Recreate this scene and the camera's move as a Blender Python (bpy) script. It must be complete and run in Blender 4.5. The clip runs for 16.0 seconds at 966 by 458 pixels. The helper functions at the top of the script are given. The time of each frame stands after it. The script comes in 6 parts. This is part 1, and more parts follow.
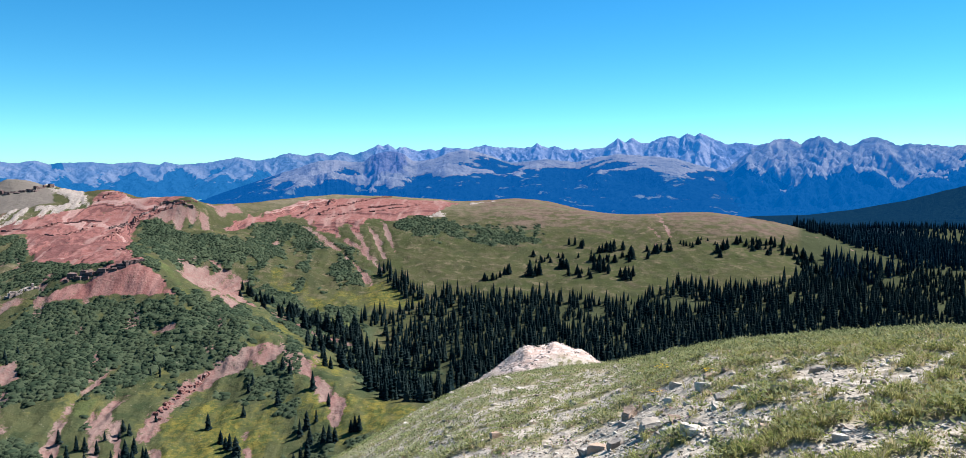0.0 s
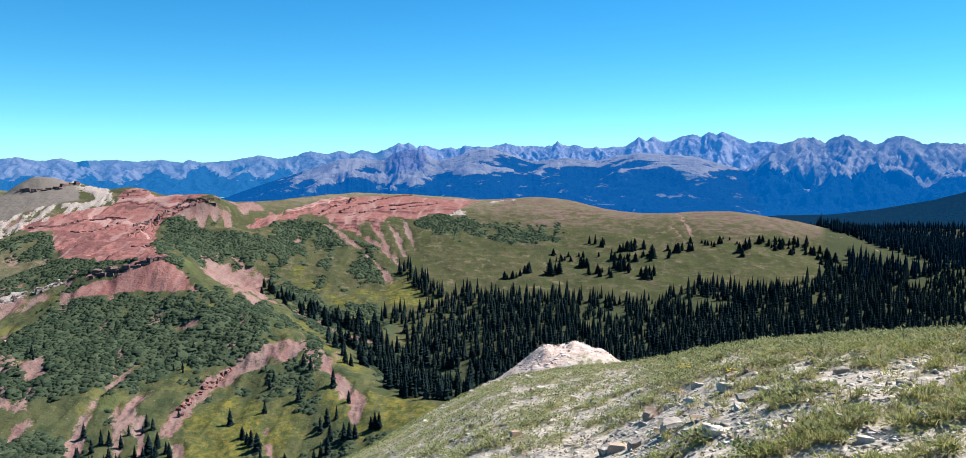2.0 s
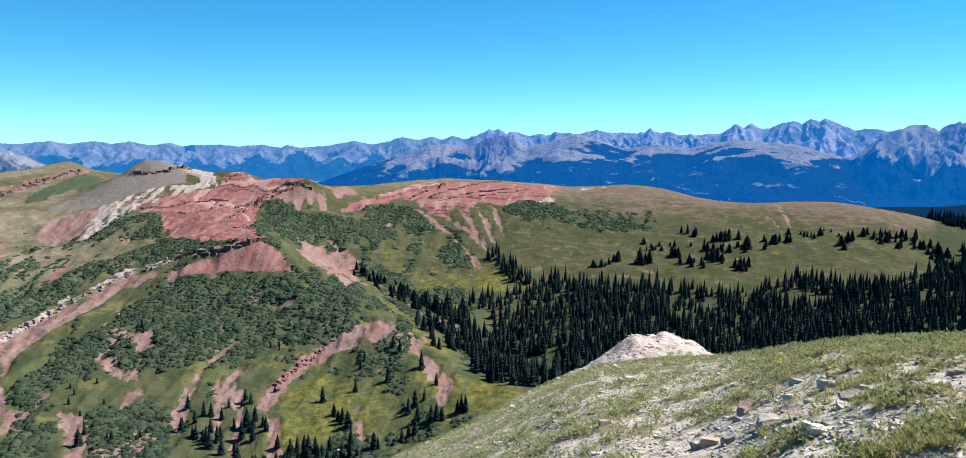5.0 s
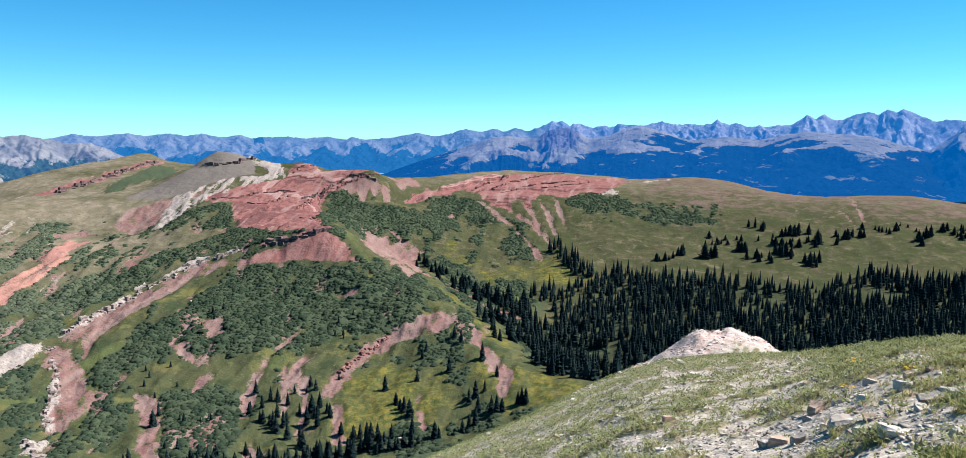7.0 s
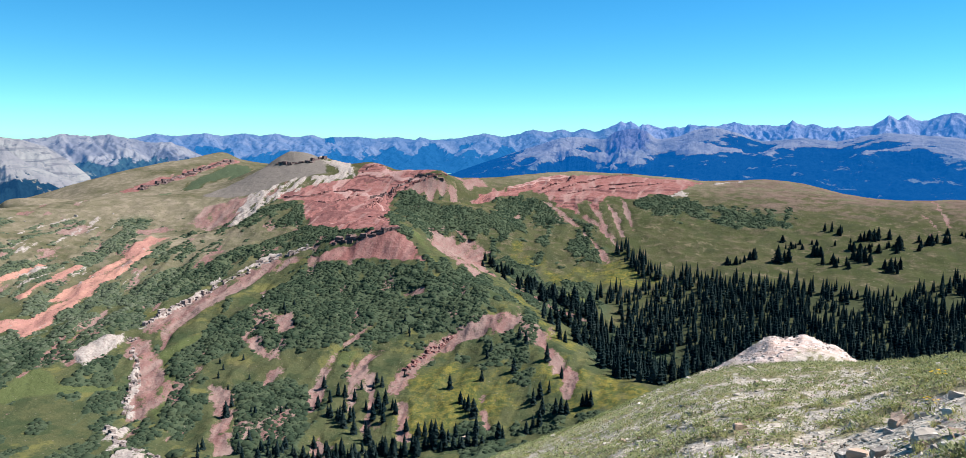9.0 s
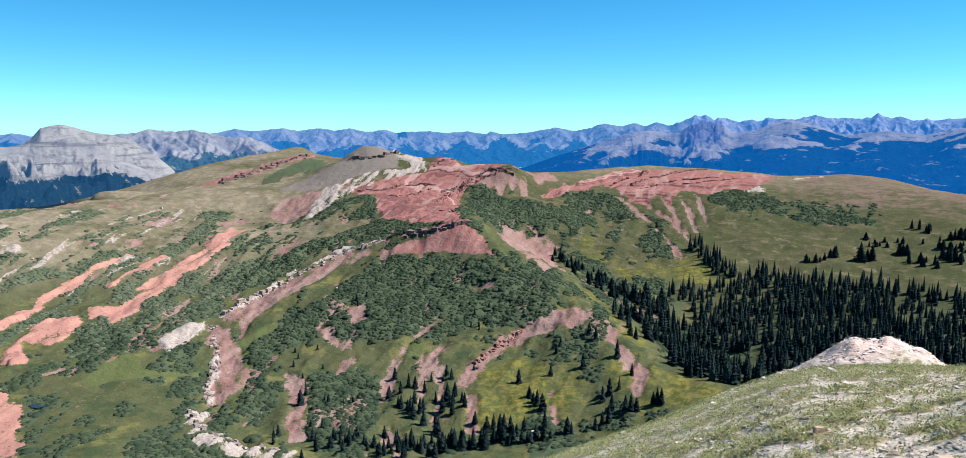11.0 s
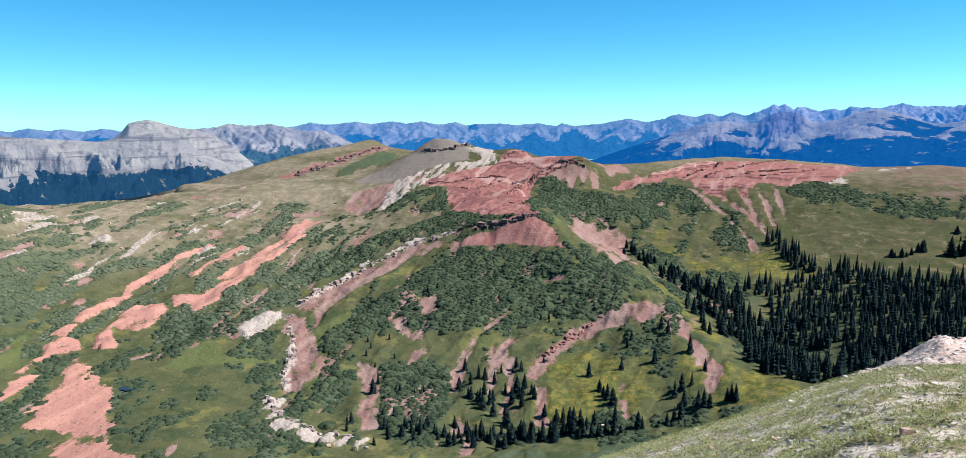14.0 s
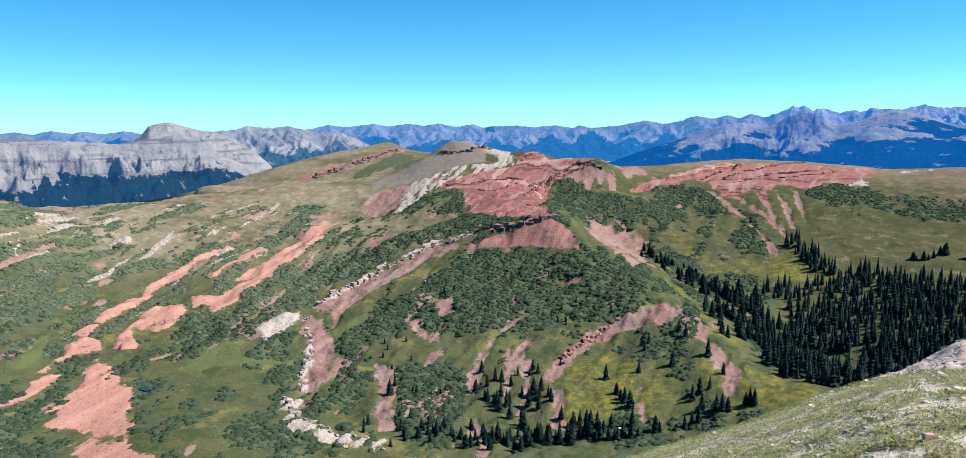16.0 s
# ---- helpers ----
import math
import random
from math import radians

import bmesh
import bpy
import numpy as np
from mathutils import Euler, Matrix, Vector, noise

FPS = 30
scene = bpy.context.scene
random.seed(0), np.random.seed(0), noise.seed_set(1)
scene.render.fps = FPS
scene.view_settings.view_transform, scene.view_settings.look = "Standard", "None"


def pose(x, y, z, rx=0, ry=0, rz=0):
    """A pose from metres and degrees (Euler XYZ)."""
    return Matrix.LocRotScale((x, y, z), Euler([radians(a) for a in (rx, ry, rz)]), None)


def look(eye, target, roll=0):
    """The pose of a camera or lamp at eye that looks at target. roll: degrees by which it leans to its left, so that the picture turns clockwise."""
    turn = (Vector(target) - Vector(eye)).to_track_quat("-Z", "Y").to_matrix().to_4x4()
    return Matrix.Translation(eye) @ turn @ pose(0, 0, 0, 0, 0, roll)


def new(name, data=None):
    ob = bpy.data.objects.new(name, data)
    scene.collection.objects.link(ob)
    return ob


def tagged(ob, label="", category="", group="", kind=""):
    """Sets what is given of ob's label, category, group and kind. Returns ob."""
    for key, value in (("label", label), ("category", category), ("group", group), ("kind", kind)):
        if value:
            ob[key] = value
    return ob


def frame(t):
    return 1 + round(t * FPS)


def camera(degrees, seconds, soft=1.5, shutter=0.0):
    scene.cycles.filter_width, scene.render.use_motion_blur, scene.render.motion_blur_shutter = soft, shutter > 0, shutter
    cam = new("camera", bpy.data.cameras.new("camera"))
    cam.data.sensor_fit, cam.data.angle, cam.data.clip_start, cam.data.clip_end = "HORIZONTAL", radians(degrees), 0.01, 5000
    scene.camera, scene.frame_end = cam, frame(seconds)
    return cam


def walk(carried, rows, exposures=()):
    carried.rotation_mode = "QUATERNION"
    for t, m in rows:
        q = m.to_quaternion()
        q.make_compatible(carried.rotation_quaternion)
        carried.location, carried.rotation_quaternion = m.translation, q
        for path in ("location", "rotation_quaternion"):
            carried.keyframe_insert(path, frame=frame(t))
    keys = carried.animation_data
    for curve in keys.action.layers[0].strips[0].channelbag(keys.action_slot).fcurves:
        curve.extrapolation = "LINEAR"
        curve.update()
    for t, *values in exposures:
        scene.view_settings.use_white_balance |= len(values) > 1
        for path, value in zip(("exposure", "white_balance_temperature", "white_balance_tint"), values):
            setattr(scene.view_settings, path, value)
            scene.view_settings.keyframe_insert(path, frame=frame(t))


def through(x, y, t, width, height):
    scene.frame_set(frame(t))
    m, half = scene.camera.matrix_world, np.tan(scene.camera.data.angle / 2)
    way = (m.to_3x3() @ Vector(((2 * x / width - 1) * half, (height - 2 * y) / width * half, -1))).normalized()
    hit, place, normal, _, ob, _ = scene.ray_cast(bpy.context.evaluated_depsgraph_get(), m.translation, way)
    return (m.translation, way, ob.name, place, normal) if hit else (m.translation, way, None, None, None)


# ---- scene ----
cam = camera(63.4, 16.0, 0.6)

# Seconds, bearing (left of +y), pitch and roll of the hand-held camera, in degrees.
PATH = [
    (0.0, -0.16, -5.05, -0.13), (0.5, 0.02, -5.05, -0.21), (1.0, 0.27, -5.04, -0.24), (1.5, 0.67, -5.06, -0.17),
    (2.0, 1.32, -5.16, -0.05), (2.5, 2.26, -5.29, 0.08), (3.0, 3.35, -5.43, 0.19), (3.5, 4.44, -5.59, 0.24),
    (4.0, 5.56, -5.77, 0.24), (6.5, 11.27, -6.66, 0.28), (7.0, 12.39, -6.76, 0.24), (7.5, 13.48, -6.76, 0.23),
    (8.0, 14.69, -6.72, 0.29), (8.5, 15.99, -6.71, 0.32), (9.0, 17.27, -6.75, 0.38), (9.5, 18.58, -6.82, 0.39),
    (12.0, 24.63, -7.47, 0.03), (12.5, 25.54, -7.59, -0.03), (13.0, 26.34, -7.67, -0.06), (13.5, 27.02, -7.72, -0.16),
    (14.0, 27.62, -7.76, -0.26), (14.5, 28.03, -7.71, -0.32), (15.0, 28.36, -7.68, -0.35), (15.5, 28.65, -7.62, -0.36),
    (16.0, 28.86, -7.60, -0.34)]


def stand(bearing, pitch, roll):
    """The camera held 0.35 m in front of the standing spot, aimed along a bearing and a pitch."""
    b, p = radians(bearing), radians(pitch)
    eye = Vector((-0.35 * math.sin(b), 0.35 * math.cos(b) - 0.35, 1.6))
    aim = Vector((-math.sin(b) * math.cos(p), math.cos(b) * math.cos(p), math.sin(p)))
    return look(eye, eye + aim * 100.0, roll)


walk(cam, [(t, stand(b, p, r)) for t, b, p, r in PATH])

# ---- light ----
SUN_BEARING, SUN_HEIGHT = -62.0, 48.0
world = bpy.data.worlds.new("sky")
scene.world = world
world.use_nodes = True
wn = world.node_tree.nodes
sky = wn.new("ShaderNodeTexSky")
sky.sky_type = "NISHITA"
sky.sun_disc = False
sky.sun_elevation, sky.sun_rotation = radians(SUN_HEIGHT), radians(-SUN_BEARING)
sky.altitude, sky.air_density, sky.dust_density, sky.ozone_density = 3600, 1.0, 0.2, 2.0
wn["Background"].inputs["Strength"].default_value = 0.096
hue = wn.new("ShaderNodeHueSaturation")
hue.inputs["Saturation"].default_value = 1.50
tint = wn.new("ShaderNodeMix")
tint.data_type, tint.blend_type = "RGBA", "MULTIPLY"
tint.inputs[0].default_value, tint.inputs[7].default_value = 1.0, (0.54, 1.08, 1.10, 1.0)
even = wn.new("ShaderNodeGamma")
even.inputs["Gamma"].default_value = 0.82
world.node_tree.links.new(sky.outputs[0], even.inputs["Color"])
world.node_tree.links.new(even.outputs[0], hue.inputs["Color"])
world.node_tree.links.new(hue.outputs[0], tint.inputs[6])
world.node_tree.links.new(tint.outputs[2], wn["Background"].inputs["Color"])

sun = new("sun", bpy.data.lights.new("sun", "SUN"))
sun.data.energy, sun.data.angle, sun.data.color = 5.2, radians(0.53), (0.98, 0.98, 0.98)
sb, sh = radians(SUN_BEARING), radians(SUN_HEIGHT)
sun.matrix_world = look((-math.sin(sb) * math.cos(sh) * 300, math.cos(sb) * math.cos(sh) * 300, math.sin(sh) * 300), (0, 0, 0))
scene.view_settings.exposure = 1.1


# ---- materials ----
def material(name):
    m = bpy.data.materials.new(name)
    m.use_nodes = True
    nt = m.node_tree
    return m, nt, nt.nodes["Principled BSDF"]


class Net:
    """Short hands for building node trees."""

    def __init__(self, name, rough=0.9, gloss=0.0):
        self.m, self.nt, self.out = material(name)
        self.out.inputs["Roughness"].default_value = rough
        self.out.inputs["Specular IOR Level"].default_value = gloss
        self.pos = self.nt.nodes.new("ShaderNodeNewGeometry").outputs["Position"]

    def link(self, a, b):
        self.nt.links.new(a, b)

    def put(self, socket, value):
        if hasattr(value, "is_linked"):
            self.link(value, socket)
        else:
            socket.default_value = value

    def noise(self, size, detail=4.0, rough=0.6, stretch=None, lift=0.0):
        n = self.nt.nodes.new("ShaderNodeTexNoise")
        n.inputs["Scale"].default_value = 1.0 / size
        n.inputs["Detail"].default_value = detail
        n.inputs["Roughness"].default_value = rough
        v = self.pos
        if stretch:
            mp = self.nt.nodes.new("ShaderNodeMapping")
            mp.inputs["Scale"].default_value = stretch
            self.link(v, mp.inputs["Vector"])
            v = mp.outputs[0]
        self.link(v, n.inputs["Vector"])
        return n.outputs["Fac"]

    def attr(self, name):
        a = self.nt.nodes.new("ShaderNodeAttribute")
        a.attribute_name = name
        return a.outputs["Fac"]

    def math(self, op, a, b=0.0, c=0.0, clamp=False):
        n = self.nt.nodes.new("ShaderNodeMath")
        n.operation = op
        n.use_clamp = clamp
        for s, v in zip(n.inputs, (a, b, c)):
            self.put(s, v)
        return n.outputs[0]

    def ramp(self, x, lo, hi, a=0.0, b=1.0):
        n = self.nt.nodes.new("ShaderNodeMapRange")
        n.interpolation_type = "SMOOTHSTEP"
        for s, v in zip(n.inputs, (x, lo, hi, a, b)):
            self.put(s, v)
        return n.outputs[0]

    def mix(self, f, a, b):
        n = self.nt.nodes.new("ShaderNodeMix")
        n.data_type = "RGBA"
        self.put(n.inputs[0], f)
        for s, v in ((n.inputs[6], a), (n.inputs[7], b)):
            self.put(s, (*v, 1.0) if isinstance(v, tuple) else v)
        return n.outputs[2]

    def cover(self, mask, grain, edge=0.12, gain=1.0):
        """A mask broken up by noise: where mask + noise passes one half."""
        s = self.math("ADD", mask, self.math("MULTIPLY", self.math("SUBTRACT", grain, 0.5), gain))
        return self.ramp(s, 0.5 - edge, 0.5 + edge)

    def done(self, colour, height=None, depth=0.1, strength=0.6):
        self.put(self.out.inputs["Base Color"], (*colour, 1.0) if isinstance(colour, tuple) else colour)
        if height is not None:
            b = self.nt.nodes.new("ShaderNodeBump")
            b.inputs["Distance"].default_value = depth
            b.inputs["Strength"].default_value = strength
            self.link(height, b.inputs["Height"])
            self.link(b.outputs[0], self.out.inputs["Normal"])
        return self.m


# ---- terrain: a height for every place ----
def noise2(x, y, seed=0):
    """Smooth value noise in -1..1, with cells of one unit."""
    xi, yi = np.floor(x).astype(np.int64), np.floor(y).astype(np.int64)
    u, v = x - xi, y - yi
    u, v = u * u * u * (u * (u * 6 - 15) + 10), v * v * v * (v * (v * 6 - 15) + 10)

    def h(a, b):
        n = (a * 374761393 + b * 668265263 + seed * 974634777) & 0xFFFFFFFF
        n = ((n ^ (n >> 13)) * 1274126177) & 0xFFFFFFFF
        return ((n ^ (n >> 16)) & 0xFFFF) / 32767.5 - 1.0
    return (h(xi, yi) * (1 - u) + h(xi + 1, yi) * u) * (1 - v) + (h(xi, yi + 1) * (1 - u) + h(xi + 1, yi + 1) * u) * v


def fbm(x, y, octaves=4, seed=0, ridged=False):
    total, amp, norm = np.zeros_like(x), 1.0, 0.0
    for k in range(octaves):
        n = noise2(x + 17.3 * k, y - 9.1 * k, seed + k)
        total += amp * (1 - 2 * np.abs(n) if ridged else n)
        norm += amp
        amp *= 0.5
        x, y = (x * 0.8 - y * 0.6) * 2.03, (x * 0.6 + y * 0.8) * 2.03
    return total / norm


def smooth(a, b, x):
    s = np.clip((x - a) / (b - a), 0, 1)
    return s * s * (3 - 2 * s)


def plan(bearing, r):
    return -r * np.sin(np.radians(bearing)), r * np.cos(np.radians(bearing))


# Ridge, slope and valley lines of the land: bearing, distance, height.
TUNDRA_CREST = [(31.0, 950, -27.2), (32.6, 945, -35.0), (33.5, 940, -39.1), (34.4, 930, -46.5), (36.2, 915, -57.5), (38.0, 900, -61.0), (40.2, 890, -63.8), (41.5, 885, -64.4), (43.6, 880, -64.5), (45.7, 875, -65.9), (47.8, 870, -67.8), (49.8, 860, -69.8), (51.7, 850, -74.7), (53.6, 830, -72.8), (55.5, 810, -71.4), (57.3, 790, -71.1), (58.7, 770, -69.8)]
MESA_RIDGE = [(31.0, 950, -27.2), (28.9, 948, -23.7), (28.1, 940, -28.0), (26.8, 925, -31.2), (25.9, 915, -29.5), (25.2, 905, -29.9), (24.5, 895, -33.1), (23.8, 885, -36.9), (22.7, 875, -35.8), (21.8, 865, -35.4), (21.0, 855, -34.9), (20.3, 848, -35.9), (19.7, 860, -40.5), (19.2, 900, -45.2), (17.0, 950, -48.4), (14.8, 1000, -47.6), (10.7, 1030, -43.2), (6.7, 1030, -45.5), (2.9, 1030, -50.5)]
HILL_CREST = [(1.5, 1020, -52.9), (-2.3, 1000, -48.1), (-5.2, 1000, -52.1), (-7.9, 1000, -63.7), (-11.0, 980, -67.4),
              (-14.0, 960, -61.7), (-16.5, 940, -59.8), (-20.2, 930, -67.1), (-22.6, 880, -76.7), (-23.6, 850, -85.9)]
NOSE = [(23.8, 620, -70.6), (21.3, 575, -88.1), (19.0, 545, -98.3), (16.3, 515, -106.4), (13.7, 480, -113.3),
        (11.1, 440, -119.9), (8.9, 405, -124.9), (5.6, 395, -123.8)]
MESA_FACE = [(24.9, 700, -73.3), (29.9, 730, -77.4), (32.6, 790, -70.9), (36.2, 790, -82.6)]
GULLY = [(19.1, 690, -102.8), (16.4, 640, -109.7), (13.8, 600, -116.0), (11.2, 560, -122.2), (8.2, 500, -134.2), (4.9, 470, -137.7)]
BASIN = [(3.9, 425, -129.0), (-0.7, 460, -121.9), (-9.8, 470, -119.4), (-18.4, 520, -113.3), (-26.2, 570, -108.6), (-32.0, 600, -104.2)]
BOWL = [(19.0, 780, -66.1), (14.8, 800, -82.0), (10.5, 770, -92.5), (8.4, 690, -110.7), (12.8, 640, -118.0)]
HILL_FACE = [(1.6, 750, -92.1), (-5.3, 740, -96.7), (-11.9, 690, -105.0), (-18.3, 720, -97.7), (-22.3, 760, -98.7)]
EAST = [(-26.1, 780, -115.4), (-29.7, 760, -119.5), (-32.0, 740, -118.7), (-26.0, 1150, -113.1), (-29.6, 1200, -114.6),
        (-31.9, 1200, -116.1), (-27.8, 1600, -116.3), (-31.8, 1700, -110.0)]
OUTCROP = [(23.8, 620, -70.6), (30.4, 640, -90.6), (34.9, 610, -107.6), (37.2, 580, -115.5), (40.9, 540, -123.3), (41.8, 480, -132.2),
           (42.8, 425, -140.6), (43.4, 385, -142.8), (40.3, 355, -143.8), (36.6, 345, -145.8)]
DOME = [(25.4, 590, -93.1), (32.7, 530, -115.3), (28.1, 500, -117.4), (23.5, 525, -110.2), (32.8, 430, -136.0), (28.1, 390, -140.2),
        (23.5, 420, -133.0), (18.9, 450, -126.5), (18.9, 385, -136.7), (23.5, 345, -144.1), (31.9, 345, -144.2), (14.3, 358, -139.9)]
MEADOW = [(47.1, 450, -134.7), (50.6, 370, -137.1), (54.3, 470, -133.3), (60.1, 390, -141.9), (46.1, 500, -126.8), (54.7, 360, -140.2)]
WEST = [(57.9, 520, -127.5), (59.7, 480, -129.0), (52.1, 600, -118.9), (48.0, 650, -107.9), (43.7, 690, -101.5), (40.2, 760, -90.0),
        (37.1, 790, -85.4), (49.8, 740, -82.5), (55.6, 680, -91.3), (59.2, 640, -91.5), (57.6, 590, -111.0), (45.7, 780, -86.0)]
WEST_BUMP = [(63.5, 735, -50.0), (61.9, 735, -53.0), (60.6, 735, -57.5), (58.6, 735, -68.0)]
SECOND_RIDGE = [(45.3, 1260, -85.4), (44.4, 1280, -72.7), (42.7, 1320, -59.8), (41.4, 1350, -53.5), (39.4, 1400, -44.4), (38.1, 1430, -41.3), (37.0, 1450, -35.5), (35.9, 1470, -29.5), (35.3, 1480, -31.0), (34.8, 1470, -40.0), (34.0, 1450, -44.1), (33.0, 1420, -46.7), (31.9, 1400, -49.5)]
SIDE_KNOLL = [(49.4, 1100, -93.0), (48.5, 1120, -87.0), (47.7, 1130, -84.0), (46.5, 1140, -86.0), (45.9, 1150, -89.0)]
SADDLE = [(33.1, 1100, -52.1), (35.3, 1080, -70.9), (38.0, 1060, -80.4), (40.2, 1050, -83.7), (43.6, 1040, -84.5), (45.7, 1020, -86.4), (48.6, 1000, -87.4)]
LEE = [(25.2, 965, -46.0), (23.8, 940, -50.0), (22.5, 925, -49.0), (21.0, 915, -48.0)]
# Land that falls away behind the ridges, and the near shoulder's foot.
BEHIND = [(60, 1000, -125), (50, 1100, -125), (25, 1150, -85), (18, 1200, -110), (10, 1300, -115),
          (2, 1300, -120), (-6, 1300, -125), (-14, 1250, -130), (-20, 1250, -125), (44, 1700, -150), (30, 1800, -150), (10, 1800, -150), (-10, 1800, -150)]
RIM = [(75, 2200, -150), (50, 2200, -150), (25, 2200, -150), (0, 2200, -150), (-22, 2200, -150), (-45, 1500, -130), (-60, 900, -110),
       (75, 600, -60), (75, 900, -100), (90, 1500, -140), (130, 1500, -140), (180, 1500, -140), (-130, 1500, -140), (-90, 1500, -140)]
FOOT = [(-60, 170, -50), (-30, 170, -58), (-10, 170, -64), (10, 170, -80), (30, 170, -93), (50, 170, -96), (70, 170, -92), (110, 170, -70),
        (150, 170, -40), (180, 170, -20), (-150, 170, -25), (-110, 170, -35), (10, 270, -118), (-15, 300, -100), (-35, 300, -90), (30, 260, -132), (50, 260, -132), (180, 500, -60), (120, 500, -110), (-110, 500, -80)]
PROW = [(26.4, 905, -32.4), (25.6, 835, -54.7), (24.8, 750, -69.1), (24.3, 690, -73.3)]
FLANK = [(23.3, 790, -68.6), (20.9, 810, -62.6), (19.1, 830, -62.0)]
LINES = (PROW, FLANK, TUNDRA_CREST, MESA_RIDGE, HILL_CREST, NOSE, MESA_FACE, GULLY, BASIN, BOWL, HILL_FACE, OUTCROP, WEST_BUMP, SECOND_RIDGE, SIDE_KNOLL, SADDLE)
SPOTS = (LEE, EAST, DOME, MEADOW, WEST, BEHIND, RIM, FOOT)


def land_knots():
    knots = []
    for pts in SPOTS:
        knots += [(*plan(b, r), z) for b, r, z in pts]
    for pts in LINES:
        xyz = [(*plan(b, r), z) for b, r, z in pts]
        for p, q in zip(xyz, xyz[1:]):
            n = max(1, int(math.dist(p[:2], q[:2]) // 30))
            knots += [tuple(a + (c - a) * k / n for a, c in zip(p, q)) for k in range(n)]
        knots.append(xyz[-1])
    return np.array(sorted(set((round(x, 1), round(y, 1), round(z, 1)) for x, y, z in knots)))


KNOTS = land_knots()
SOFT = 12.0


def _spline():
    p = KNOTS[:, :2]
    keep = [0]
    for i in range(1, len(p)):
        if np.hypot(*(p[keep] - p[i]).T).min() > 6:
            keep.append(i)
    k = KNOTS[keep]
    p = k[:, :2]
    d = np.sqrt(((p[:, None] - p[None]) ** 2).sum(2) + SOFT ** 2)
    n = len(k)
    a = np.zeros((n + 3, n + 3))
    a[:n, :n] = d + np.eye(n) * -0.02
    a[:n, n:] = np.c_[np.ones(n), p / 1000]
    a[n:, :n] = a[:n, n:].T
    w = np.linalg.solve(a, np.r_[k[:, 2], 0, 0, 0])
    return p, w


SP, SW = _spline()


def far_land(x, y):
    z = SW[-3] + SW[-2] * x / 1000 + SW[-1] * y / 1000
    for (px, py), w in zip(SP, SW):
        z = z + w * np.sqrt((x - px) ** 2 + (y - py) ** 2 + SOFT ** 2)
    return z


# The near shoulder: bearing, the slope at which its brow is seen, how far off the brow is.
BROW = [(-180, 0.30, 20), (-120, 0.20, 16), (-60, 0.17, 14), (-32, 0.190, 14), (-26, 0.206, 15), (-18, 0.228, 18), (-14, 0.247, 22), (-9.5, 0.266, 30), (-5, 0.272, 46), (0, 0.286, 50),
        (4, 0.320, 50), (9, 0.371, 48), (14, 0.408, 46), (19, 0.447, 45), (30, 0.53, 40), (60, 0.60, 30), (100, 0.55, 24), (140, 0.40, 20), (180, 0.30, 20)]


def shoulder(x, y):
    """The near shoulder of the ridge: falls to the left, rounds off ahead, and carries a pale rock knob on its spur."""
    r = np.hypot(x, y)
    b = np.degrees(np.arctan2(-x, y))
    kb, kt, kr = np.array(BROW).T
    slope = sum(np.interp((b + o + 180) % 360 - 180, kb, kt) for o in (-2.5, -1, 0, 1, 2.5)) / 5
    brow = sum(np.interp((b + o + 180) % 360 - 180, kb, kr) for o in (-2.5, -1, 0, 1, 2.5)) / 5
    c = 1.6 / brow ** 2
    z = -(slope - 3.2 / brow) * r - c * np.minimum(r, 110) ** 2
    kx, ky = plan(-5.4, 60)
    u, v = (x - kx), (y - ky)
    d = np.hypot(np.where(u > 0, u / 6.6, u / 6.6), v / 9.0)
    k = np.clip(1.0 - d, 0, 1)
    ax, ay = plan(-3.1, 58)
    e = np.clip(1 - np.hypot((x - ax) / 1.8, (y - ay) / 3.0), 0, 1)
    return z + 2.35 * k ** 0.85 + 0.5 * smooth(0, 1, e)


def land(x, y):
    r = np.hypot(x, y)
    t = smooth(85, 165, r)
    far = far_land(x, y)
    near = shoulder(x, y)
    far = far * (1 - smooth(1500, 2300, r)) - 330 * smooth(1500, 2300, r)
    return near * (1 - t) + far * t


# ---- bands of rock, shrubs and meadow on the land: half width in metres, then bearing and distance along it ----
PINK_GULLIES = [
    (3.0, [(12.7, 852), (11.2, 819), (9.9, 777)]),
    (3.0, [(10.8, 843), (9.2, 798), (7.7, 756)]),
    (2.6, [(9.9, 885), (8.6, 798), (7.4, 732)]),
    (1.8, [(8.6, 876), (7.8, 822), (7.0, 759)]),
    (2.2, [(7.3, 867), (6.7, 822), (6.3, 774)]),
    (2.5, [(9.9, 777), (8.6, 717), (8.2, 699)]),
    (3.5, [(16.7, 600), (14.8, 582), (12.4, 549), (10.0, 546)]),
    (2.5, [(-12.0, 867), (-12.9, 810), (-12.6, 783)]),
    (2.5, [(-26.3, 810), (-27.4, 792)]),
    (2.0, [(-12.7, 927), (-13.6, 819)]),
    (2.0, [(10.8, 423), (10.1, 405), (10.8, 387)]),
    (3.0, [(20.9, 714), (19.1, 690), (17.3, 618)])]
